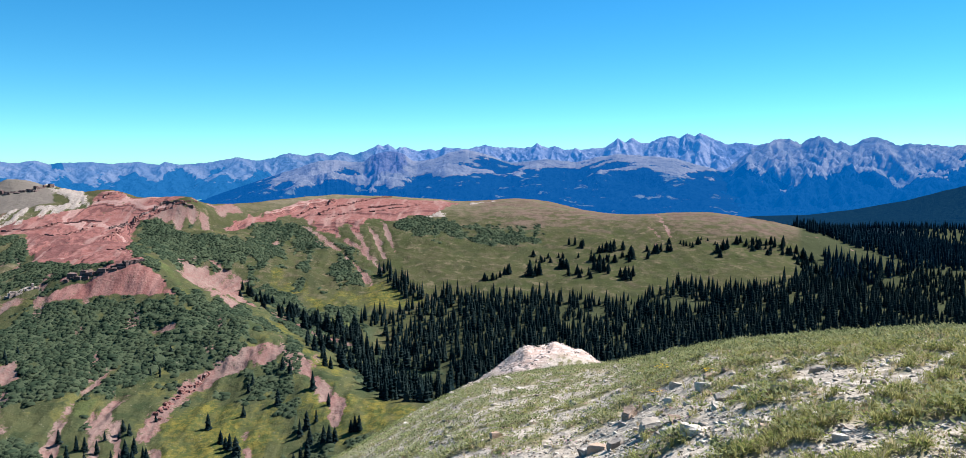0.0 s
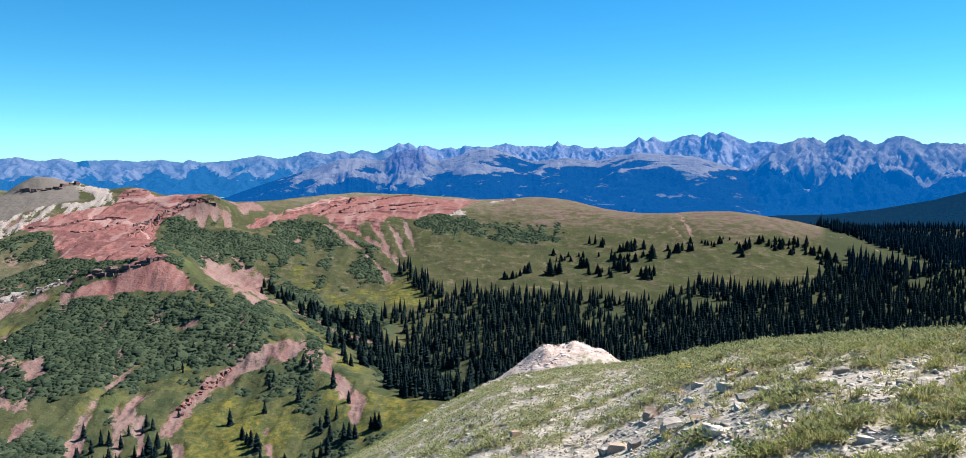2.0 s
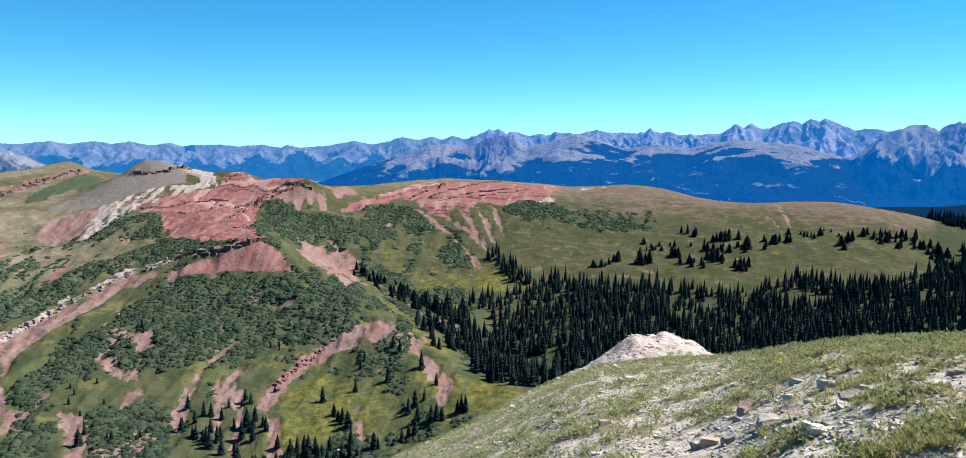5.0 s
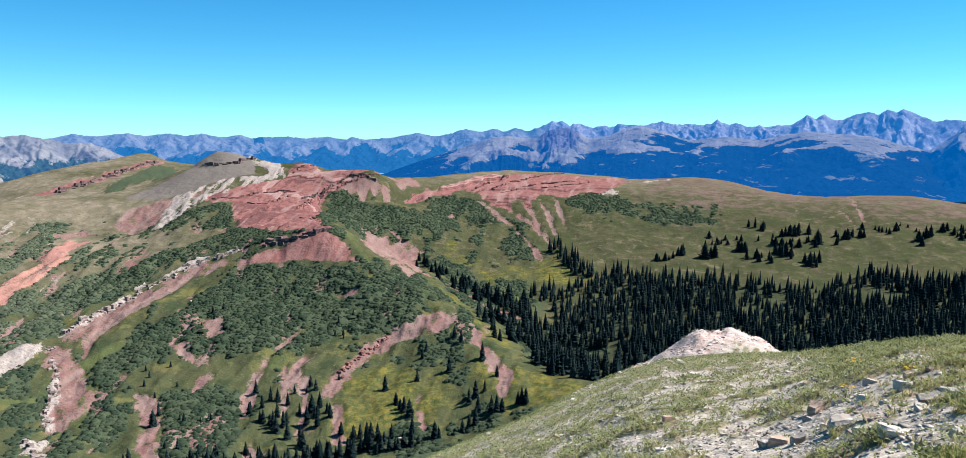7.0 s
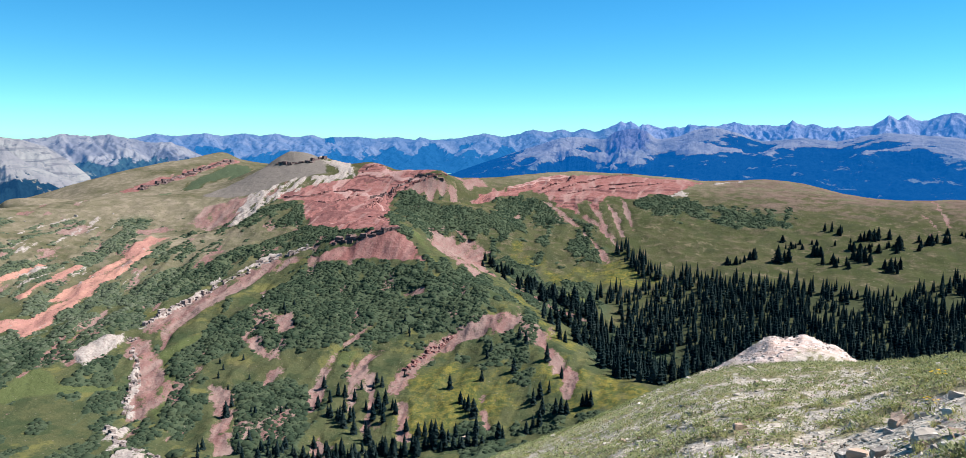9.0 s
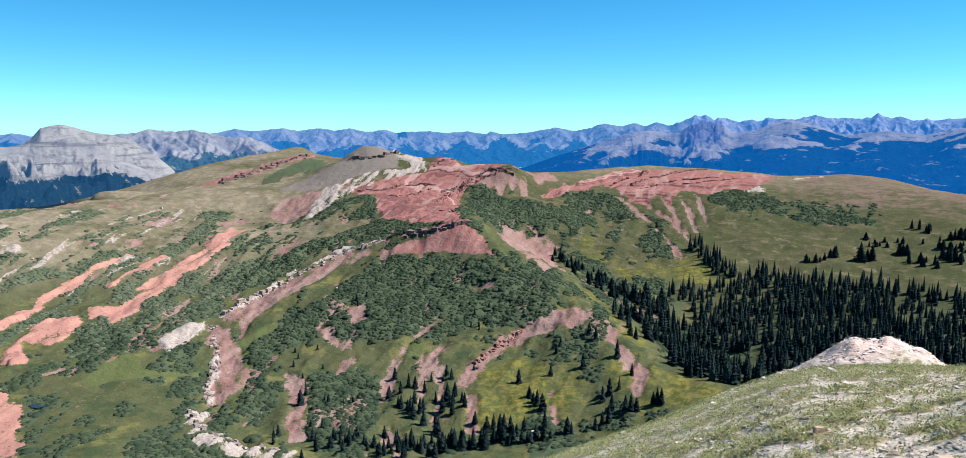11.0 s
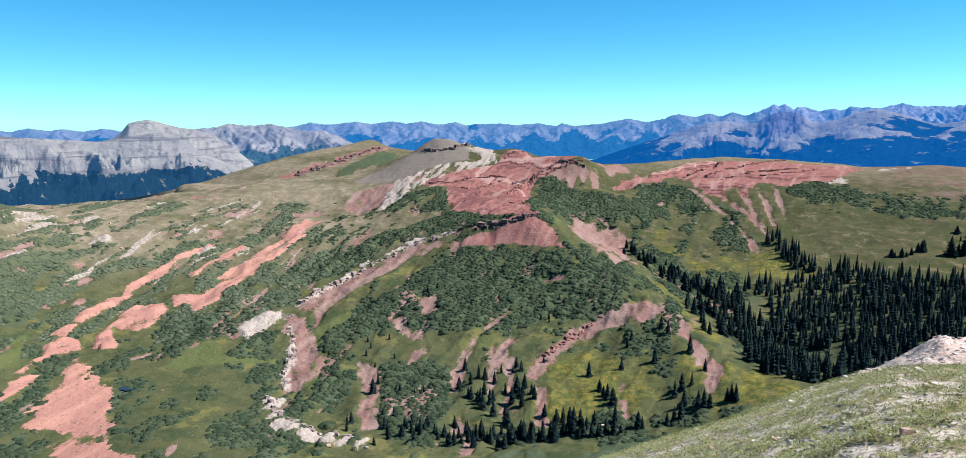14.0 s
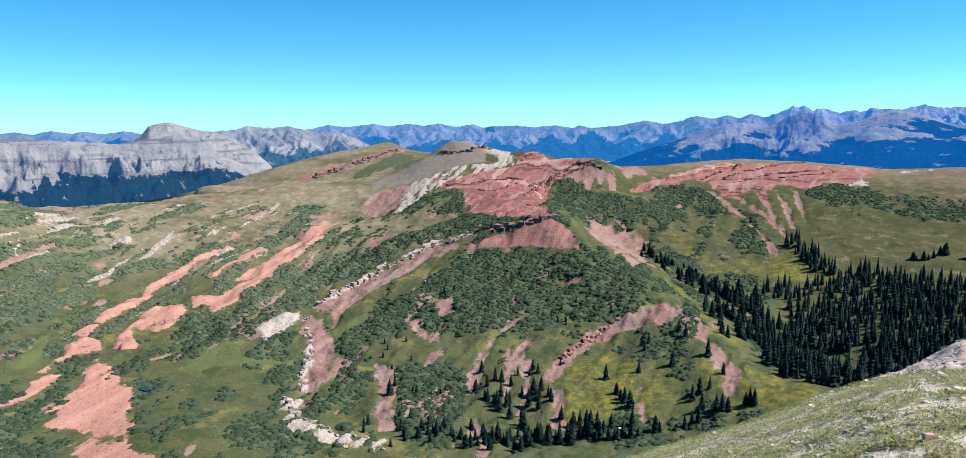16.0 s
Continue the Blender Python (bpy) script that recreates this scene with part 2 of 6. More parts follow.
PINK_STREAKS = [
    (3.0, [(19.1, 729), (17.1, 702)]),
    (3.0, [(18.7, 690), (16.4, 606), (14.2, 591)]),
    (3.0, [(37.3, 594), (39.1, 570), (40.9, 540)]),
    (2.2, [(46.1, 540), (47.0, 519), (47.6, 504)]),
    (2.4, [(52.6, 477), (51.6, 483)]),
    (2.0, [(32.8, 525), (34.6, 498)]),
    (2.0, [(25.8, 432), (25.6, 399), (25.8, 366)]),
    (2.2, [(23.3, 396), (22.8, 366)]),
    (2.0, [(17.1, 384), (16.6, 366)]),
    (2.4, [(43.5, 585), (45.7, 534)]),
    (2.2, [(35.4, 768), (37.6, 786), (39.4, 789)]),
    (1.6, [(-22.4, 870), (-24.3, 885), (-27.3, 858)])]
PINK = PINK_GULLIES + PINK_STREAKS
PALE = [
    (2.6, [(29.7, 639), (31.8, 642), (33.2, 636), (35.0, 621), (36.8, 606), (38.2, 582), (39.8, 564), (41.3, 540)]),
    (2.0, [(47.0, 792), (45.8, 807), (44.9, 822)]),
    (2.0, [(43.4, 1176), (42.1, 1191)]),
    (2.0, [(51.6, 774), (50.2, 804), (48.6, 819)]),
    (2.0, [(54.3, 708), (53.6, 693)]),
    (2.0, [(60.8, 660), (59.8, 675)]),
    (2.0, [(58.7, 705), (57.7, 705)]),
    (1.6, [(36.8, 609), (35.4, 633)]),
    (1.8, [(48.4, 666), (46.9, 681)]),
    (1.6, [(48.6, 642), (47.2, 660), (45.9, 678)]),
    (4, [(0.9, 945), (-0.9, 969)]),
    (4, [(3.6, 882), (2.7, 894)])]
CLIFF = [
    (5, [(28.1, 630), (25.9, 618), (23.9, 618)]),
    (15, [(41.2, 1179), (39.7, 1206), (37.9, 1248), (36.2, 1320), (35.2, 1374)])]
SHRUB = [
    (14, [(59, 543), (55.8, 623), (51.5, 659)]),
    (14, [(59.8, 564), (57.3, 680)]),
    (12, [(54.8, 583), (59.4, 489)]),
    (9, [(14.9, 440), (13.6, 411)]),
    (9, [(15.5, 600), (13.6, 540)]),
    (14, [(8.6, 532), (6.1, 514), (4.5, 485)]),
    (14, [(61, 600), (57, 640)]),
    (10, [(13, 702), (11.7, 720)]),
    (16, [(2, 817), (-0.7, 827), (-3, 817)]),
    (16, [(34.9, 662), (39, 637), (42.5, 603)]),
    (14, [(44.7, 564), (48.4, 637)]),
    (9, [(53, 448), (53.4, 377)]),
    (12, [(45.1, 411), (44.5, 449)])]
GOLD = [
    (12, [(12.5, 420), (10, 400), (6, 370)]),
    (12, [(14.5, 720), (12, 660), (11, 640)]),
    (6, [(14.6, 539), (11.1, 463)])]
BRIGHT = [
    (5, [(10.7, 608), (9.4, 591)])]

# larger zones by their outlines: bearing and distance round each
RED_MOUND = [(55.8, 486), (54.9, 471), (54.2, 456), (54.0, 429), (53.7, 396), (54.5, 375), (55.4, 384), (57.6, 402), (59.2, 414), (58.8, 423), (57.8, 441), (56.8, 459), (56.4, 480)]
RED_FOOT = [(57.9, 387), (57.1, 390), (55.2, 384), (54.1, 369), (52.8, 351), (52.3, 339), (57.8, 357)]
RED_STREAK = [(46.5, 696), (48.8, 657), (49.9, 633), (51.9, 609), (53.5, 573), (55.7, 537), (56.4, 519), (57.3, 528), (56.4, 543), (54.4, 576), (52.5, 612), (50.4, 642), (49.0, 663), (47.5, 687)]
RED_SHELF = [(56.3, 519), (55.5, 519), (55.6, 501), (57.6, 495), (58.5, 486), (59.1, 474), (59.6, 471), (59.2, 483), (58.1, 492), (57.7, 516), (57.2, 525)]
RED_EDGE = [(61.6, 441), (60.6, 450), (59.5, 468), (58.3, 471), (58.4, 462), (59.5, 447), (61.0, 435), (61.7, 429)]
RED_BANK = [(50.2, 573), (50.2, 561), (50.8, 543), (51.4, 525), (52.5, 525), (53.6, 534), (53.4, 504), (53.5, 495), (54.5, 492), (55.1, 504), (54.6, 525), (53.6, 549), (52.4, 570), (51.4, 573)]
RED_GULLY = [(50.0, 579), (48.9, 588), (48.1, 588), (47.1, 600), (46.7, 582), (47.1, 564), (48.0, 555), (48.4, 549), (49.0, 561), (49.8, 567)]
RED_RIBBON = [(39.0, 753), (40.1, 726), (41.1, 687), (42.4, 651), (44.1, 624), (45.5, 600), (46.7, 588), (47.5, 594), (46.0, 630), (44.7, 654), (42.9, 690), (41.6, 723), (40.3, 759)]
RED_SHRED = [(44.6, 684), (45.9, 657), (47.4, 636), (48.3, 621), (48.7, 630), (47.0, 651), (45.7, 684)]
RED_STEP = [(41.3, 786), (39.4, 798), (38.9, 789), (40.3, 768), (41.2, 771)]
PINK_FAN = [(45.8, 786), (44.1, 801), (44.5, 783), (45.6, 768)]
PINK_PLATE = [(46.9, 717), (45.8, 738), (46.4, 708), (47.1, 702)]
PINK_STRIP = [(37.2, 444), (36.1, 438), (35.5, 426), (35.4, 399), (35.9, 369), (37.0, 366), (37.1, 381), (37.1, 408)]
TAN_TRACK = [(60.9, 627), (58.0, 669), (57.6, 663), (59.9, 627), (61.0, 612)]
MESA_SCREE = [(33.1, 834), (34.5, 801), (35.7, 777), (37.6, 786), (38.1, 801), (36.7, 834), (34.9, 849)]
SCAR_LONG = [(16.4, 489), (16.8, 471), (19.0, 459), (20.8, 453), (22.2, 429), (23.1, 405), (23.8, 402), (24.3, 411), (23.5, 432), (21.9, 456), (20.6, 471), (18.6, 480)]
SCAR_TOP = [(18.3, 480), (17.0, 489), (15.7, 495), (14.6, 498), (15.7, 477), (17.2, 474)]
SCAR_SECOND = [(23.2, 477), (24.4, 465), (25.8, 447), (26.4, 432), (26.5, 405), (27.2, 399), (27.6, 420), (26.5, 453), (24.9, 468)]
SCAR_THIRD = [(27.9, 468), (28.5, 441), (29.3, 423), (29.8, 402), (30.4, 402), (29.9, 432), (29.2, 453)]
SCAR_FOOT = [(29.6, 378), (28.8, 363), (29.7, 348), (30.3, 369)]
SCAR_BENCH = [(35.0, 501), (33.6, 495), (32.9, 477), (31.8, 459), (32.9, 468), (34.3, 483)]
SCAR_PATCH = [(32.8, 528), (31.1, 519), (30.8, 495), (32.2, 492)]
SCAR_TAIL = [(31.8, 459), (32.6, 438), (33.7, 432), (33.2, 447)]
SCAR_SLANT = [(24.8, 495), (26.2, 477), (27.6, 468), (27.3, 477), (25.9, 492)]
SCAR_LEDGE = [(23.3, 537), (21.5, 531), (21.3, 522), (22.9, 522)]
NOSE_SCAR = [(20.9, 717), (20.2, 705), (19.5, 720), (19.1, 708), (18.3, 720), (17.7, 705), (17.0, 696), (16.8, 603), (17.8, 558), (18.7, 576), (19.1, 564), (19.9, 591), (20.7, 600), (21.4, 618)]
NOSE_STRIP = [(13.1, 477), (12.5, 465), (11.6, 435), (10.8, 423), (10.3, 405), (10.7, 387), (11.1, 390), (11.2, 408), (12.4, 429), (13.2, 453)]
NOSE_CAP = [(17.0, 483), (15.3, 495), (14.1, 480), (15.1, 471), (16.5, 465)]
NOSE_FOOT = [(17.3, 402), (16.8, 411), (16.6, 399), (17.1, 393)]
RIM_SCREE = [(23.5, 837), (21.8, 849), (20.3, 843), (19.1, 843), (19.3, 783), (19.8, 828), (20.3, 822), (20.6, 828), (21.1, 801), (21.6, 822), (21.9, 816), (22.5, 831), (22.9, 825)]
SADDLE_EARTH = [(19.2, 870), (17.9, 924), (17.0, 876), (18.3, 852)]
GULLY_TRACK = [(18.3, 831), (16.6, 867), (14.0, 903), (13.8, 888), (16.6, 849), (18.1, 819)]
HILL_BARE = [(-0.9, 885), (-2.2, 900), (-5.4, 924), (-7.2, 924), (-7.6, 888), (-5.6, 870), (-3.1, 858), (-1.1, 867)]
RIB_APRON = [(29.7, 627), (30.8, 615), (33.1, 606), (35.4, 573), (37.2, 555), (39.0, 540), (40.5, 528), (41.4, 528), (39.8, 561), (37.3, 594), (35.0, 615), (32.7, 636)]
RIB_FACE = [(41.8, 531), (40.8, 519), (40.5, 483), (40.1, 456), (40.8, 432), (41.5, 420), (42.7, 420), (43.0, 432), (42.4, 450), (42.0, 480), (42.3, 510)]
MESA_CLIFF = [(26.4, 888), (25.9, 906), (25.0, 903), (23.8, 882), (21.8, 873), (19.9, 849), (21.8, 849), (22.9, 831), (24.0, 813), (24.3, 717), (24.0, 618), (25.4, 621), (28.1, 684), (29.6, 702), (30.0, 753), (30.3, 801), (31.7, 813), (32.6, 834), (30.8, 843), (28.6, 861), (26.5, 870)]
HILL_CLIFF = [(15.0, 897), (12.9, 945), (10.7, 975), (2.7, 978), (1.5, 954), (3.6, 891), (5.4, 882), (6.3, 864), (8.1, 873), (9.0, 834), (9.9, 864), (10.3, 828), (11.6, 843), (12.5, 870), (13.8, 885), (15.9, 855), (18.4, 819), (17.3, 852)]
MESA_PALE = [(29.0, 948), (28.1, 942), (27.0, 921), (26.4, 888), (26.7, 873), (29.0, 855), (30.8, 834), (32.1, 819), (33.1, 798), (34.5, 774), (35.1, 768), (34.9, 810), (33.9, 846), (32.5, 858), (30.8, 876), (29.2, 879), (28.1, 876), (27.6, 888), (28.3, 909), (28.8, 924)]
RIB_PALE = [(45.3, 504), (44.0, 516), (42.9, 528), (41.7, 534), (42.2, 519), (43.1, 504), (44.5, 495), (45.1, 486)]
RIB_FOOT = [(44.0, 411), (43.1, 405), (42.5, 384), (41.2, 372), (39.4, 366), (37.6, 363), (36.7, 351), (37.6, 339), (39.4, 348), (41.2, 357), (43.0, 363), (44.2, 375)]
RIB_SPINE = [(42.1, 480), (41.7, 480), (41.6, 459), (42.4, 423), (42.9, 420), (42.8, 438), (42.4, 453)]
STONE_SHELF = [(60.2, 657), (59.0, 678), (58.3, 675), (59.5, 657)]
STONE_BANK = [(54.5, 705), (53.4, 702), (53.2, 687), (54.2, 690)]
HILL_STONES = [(4.0, 888), (2.9, 903), (2.7, 882), (3.8, 876)]
MESA_GREY = [(32.1, 930), (31.6, 942), (31.0, 945), (30.1, 933), (29.0, 942), (28.6, 909), (28.5, 885), (29.9, 879), (31.7, 867), (33.1, 849), (35.3, 852), (37.1, 876), (35.3, 912), (34.0, 924), (32.6, 936)]
NOSE_SKIRT = [(28.1, 618), (23.8, 615), (22.5, 603), (21.4, 573), (21.5, 567), (23.6, 582), (25.9, 597), (27.5, 597), (29.5, 606), (29.8, 612)]
DOME_SHRUB = [(30.0, 606), (25.9, 594), (21.8, 564), (19.7, 546), (17.3, 522), (16.4, 507), (18.6, 483), (20.8, 474), (22.9, 480), (24.9, 468), (28.2, 468), (29.6, 468), (32.8, 477), (35.6, 480), (37.4, 471), (38.4, 441), (37.5, 411), (39.4, 384), (41.1, 399), (39.9, 456), (39.2, 489), (37.8, 507), (35.5, 525), (32.7, 564)]
DOME_FOOT_SHRUB = [(35.6, 438), (32.8, 441), (30.0, 432), (30.5, 402), (30.2, 375), (31.0, 348), (35.3, 351), (35.6, 378)]
MOUND_SHRUB = [(51.5, 516), (50.2, 549), (46.9, 546), (44.4, 567), (42.6, 585), (40.7, 555), (42.2, 537), (44.8, 516), (46.2, 492), (49.1, 498), (50.8, 486)]
STREAK_SHRUB = [(56.0, 537), (53.5, 573), (50.1, 627), (49.3, 630), (50.9, 597), (53.6, 552), (55.0, 525), (55.7, 528)]
SHELF_SHRUB = [(58.4, 480), (55.8, 495), (56.6, 474), (58.0, 444), (59.6, 435), (59.2, 456)]
MESA_SHRUB = [(23.6, 825), (22.3, 822), (21.0, 786), (19.2, 774), (17.0, 777), (16.5, 726), (18.7, 732), (20.9, 720), (22.2, 693), (23.5, 741)]
BOWL_SHRUB = [(16.6, 849), (14.4, 870), (12.7, 855), (11.0, 795), (12.3, 792), (14.4, 813), (16.1, 789)]
GULLY_SHRUB = [(11.3, 645), (8.8, 645), (9.1, 561), (10.4, 564)]
HILL_SHRUB = [(6.3, 861), (4.5, 894), (2.7, 876), (-0.9, 828), (-3.1, 819), (-4.5, 798), (-1.8, 780), (0.9, 786), (2.7, 816), (5.4, 819)]
SCREE_SHRUB = [(33.1, 807), (30.4, 801), (30.1, 747), (30.8, 726), (33.1, 741), (34.7, 744), (34.9, 765)]
BACK_SHRUB = [(39.5, 906), (37.1, 1149), (35.3, 1194), (33.1, 927), (33.9, 1323), (35.1, 1326), (36.2, 1251), (38.0, 1170)]
LEDGE_SHRUB = [(30.2, 720), (28.1, 684), (24.4, 618), (28.1, 633), (30.9, 648), (32.7, 642), (35.4, 654), (37.2, 663), (34.5, 675)]
WEST_SHRUB = [(61.0, 603), (58.6, 633), (57.6, 630), (58.0, 588), (59.2, 546), (61.3, 522)]
EDGE_SHRUB = [(39.0, 645), (36.3, 657), (34.5, 639), (39.1, 594), (41.7, 576), (42.6, 600)]
GOLD_SLOPE = [(22.1, 429), (19.9, 447), (17.6, 429), (16.3, 420), (16.7, 393), (18.9, 363), (21.6, 366), (23.7, 381), (23.1, 408)]
GOLD_FOOT = [(22.0, 420), (20.0, 429), (16.2, 426), (13.7, 399), (14.0, 366), (21.7, 381)]
GOLD_BOWL = [(11.3, 690), (7.3, 705), (4.1, 657), (6.4, 639), (10.0, 648)]
GOLD_TOE = [(10.6, 420), (5.6, 411), (4.4, 372), (8.3, 378)]
BRIGHT_MEADOW = [(50.4, 462), (48.3, 492), (47.2, 483), (46.4, 465), (43.1, 456), (43.3, 450), (46.3, 456), (48.4, 459), (49.6, 453)]
BRIGHT_STRIP = [(40.5, 483), (39.4, 459), (39.9, 438), (40.9, 411), (41.1, 429), (40.4, 447)]
BRIGHT_BANK = [(28.2, 465), (26.7, 462), (27.2, 447), (28.0, 450)]
BRIGHT_WEST = [(60.7, 486), (59.3, 519), (58.4, 531), (59.4, 480), (60.8, 477)]
BRIGHT_RIB = [(41.6, 486), (37.8, 513), (37.3, 510), (39.9, 480), (41.2, 474)]
BRIGHT_RIDGE = [(23.4, 702), (20.9, 579), (19.1, 540), (19.5, 549), (22.2, 612)]

# the same by kind, with their softness in metres
RED_ZONES = [(4, RED_MOUND), (4, RED_FOOT), (3, RED_STREAK), (3, RED_SHELF), (3, RED_EDGE), (3, RED_BANK), (3, RED_GULLY), (4, RED_RIBBON), (3, RED_SHRED)]
PINK_ZONES = [(3, RED_STEP), (4, PINK_FAN), (3, PINK_PLATE), (3, PINK_STRIP), (3, TAN_TRACK), (5, MESA_SCREE), (4, SCAR_LONG), (3, SCAR_TOP), (3, SCAR_SECOND), (3, SCAR_THIRD), (3, SCAR_FOOT), (3, SCAR_BENCH), (3, SCAR_PATCH), (3, SCAR_TAIL), (3, SCAR_SLANT), (3, SCAR_LEDGE), (3, NOSE_SCAR), (3, NOSE_STRIP), (3, NOSE_CAP), (3, NOSE_FOOT), (3, RIM_SCREE), (5, SADDLE_EARTH), (3, GULLY_TRACK), (4, RIB_APRON), (4, RIB_FACE)]
HEATH_ZONES = [(9, HILL_BARE)]
CLIFF_ZONES = [(6, MESA_CLIFF), (9, HILL_CLIFF)]
PALE_ZONES = [(4, MESA_PALE), (6, RIB_PALE), (5, RIB_FOOT), (2, RIB_SPINE), (3, STONE_SHELF), (3, STONE_BANK), (3, HILL_STONES)]
GREY_ZONES = [(5, MESA_GREY)]
SKIRT = [(4, NOSE_SKIRT)]
SHRUB_ZONES = [(7, DOME_SHRUB), (6, DOME_FOOT_SHRUB), (6, MOUND_SHRUB), (5, STREAK_SHRUB), (5, SHELF_SHRUB), (6, MESA_SHRUB), (6, BOWL_SHRUB), (6, GULLY_SHRUB), (7, HILL_SHRUB), (4, SCREE_SHRUB), (6, BACK_SHRUB), (5, LEDGE_SHRUB), (7, WEST_SHRUB), (6, EDGE_SHRUB)]
GOLD_ZONES = [(6, GOLD_SLOPE), (7, GOLD_FOOT), (7, GOLD_BOWL), (6, GOLD_TOE)]
BRIGHT_ZONES = [(3, BRIGHT_MEADOW), (3, BRIGHT_STRIP), (3, BRIGHT_BANK), (4, BRIGHT_WEST), (4, BRIGHT_RIB), (4, BRIGHT_RIDGE)]


def seg_far(p, x, y, closed=False):
    """Distance to a line of points."""
    d = np.full(x.shape, 1e9)
    for (ax, ay), (bx, by) in zip(p, p[1:] + (p[:1] if closed else [])):
        ux, uy = bx - ax, by - ay
        t = np.clip(((x - ax) * ux + (y - ay) * uy) / (ux * ux + uy * uy), 0, 1)
        d = np.minimum(d, np.hypot(x - ax - t * ux, y - ay - t * uy))
    return d


def inside(poly, x, y):
    hit = np.zeros(x.shape, bool)
    for (ax, ay), (bx, by) in zip(poly, poly[1:] + poly[:1]):
        if ay != by:
            hit ^= ((ay > y) != (by > y)) & (x < (bx - ax) * (y - ay) / (by - ay) + ax)
    return hit


def field(bands, x, y, zones=()):
    """How deep a place lies in any of the bands or zones: 1 well inside, one half at the edge, 0 well outside."""
    out = np.zeros(x.shape)
    for closed, group in ((False, bands), (True, zones)):
        for w, pts in group:
            p = [plan(b, r) for b, r in pts]
            px, py = [q[0] for q in p], [q[1] for q in p]
            sel = np.nonzero((x > min(px) - 2 * w) & (x < max(px) + 2 * w) & (y > min(py) - 2 * w) & (y < max(py) + 2 * w))
            if not len(sel[0]):
                continue
            xs, ys = x[sel], y[sel]
            d = seg_far(p, xs, ys, closed)
            if not closed:
                d = d / (0.55 + 0.9 * np.clip(0.5 + 0.75 * fbm(xs / (12 + w), ys / (12 + w), 3, 191), 0, 1))
            v = 0.5 + np.where(inside(p, xs, ys), d, -d) / (2 * w) if closed else 1 - d / (2 * w)
            out[sel] = np.maximum(out[sel], np.clip(v, 0, 1))
    return out


def knob_at(x, y):
    """The bare pale rock of the knob and of the rib that runs down from it."""
    k = np.clip(1.3 - seg_far([plan(-6.8, 60), plan(-4.0, 60)], x, y) / 6.5, 0, 1)
    rib = np.clip(1.1 - seg_far([plan(-4.5, 58), plan(-1.0, 50), plan(3.0, 46)], x, y) / 3.6, 0, 1)
    return np.maximum(k, rib * 0.9)


TRAIL = [(-28.2, 7.3), (-25.6, 6.9), (-22.6, 6.7), (-20.2, 6.5), (-17.7, 6.6), (-14.7, 7.0), (-9.9, 7.7), (-3.0, 9.5)]
STONY = [(-21.3, 8.6), (-19.0, 8.0), (-16.2, 8.8), (-14.0, 8.8), (-11.5, 9.0), (-8.0, 9.5)]


def turf_at(x, y):
    """Where turf grows between the gravel close by."""
    b, r = np.degrees(np.arctan2(-x, y)), np.hypot(x, y)
    d = seg_far([plan(*q) for q in TRAIL], x, y)
    e = seg_far([plan(*q) for q in STONY], x, y)
    n = 0.45 * fbm(x / 1.2, y / 1.2, 3, 131) + 1.15 * fbm(x / 0.34, y / 0.34, 3, 137)
    bias = 0.47 - 0.07 * smooth(-14, -6, b) + 0.04 * smooth(-20, -27, b) + 0.20 * smooth(9.5, 12.5, r) * smooth(-8, -16, b) + 0.08 * smooth(16, 30, r) - 0.22 * smooth(5.9, 5.2, r) * smooth(-22, -27, b)
    return np.clip(bias + 1.0 * n - 0.50 * np.clip(1.3 - d / 0.65, 0, 1) - 0.25 * np.clip(1.2 - e / 0.9, 0, 1), 0, 1)


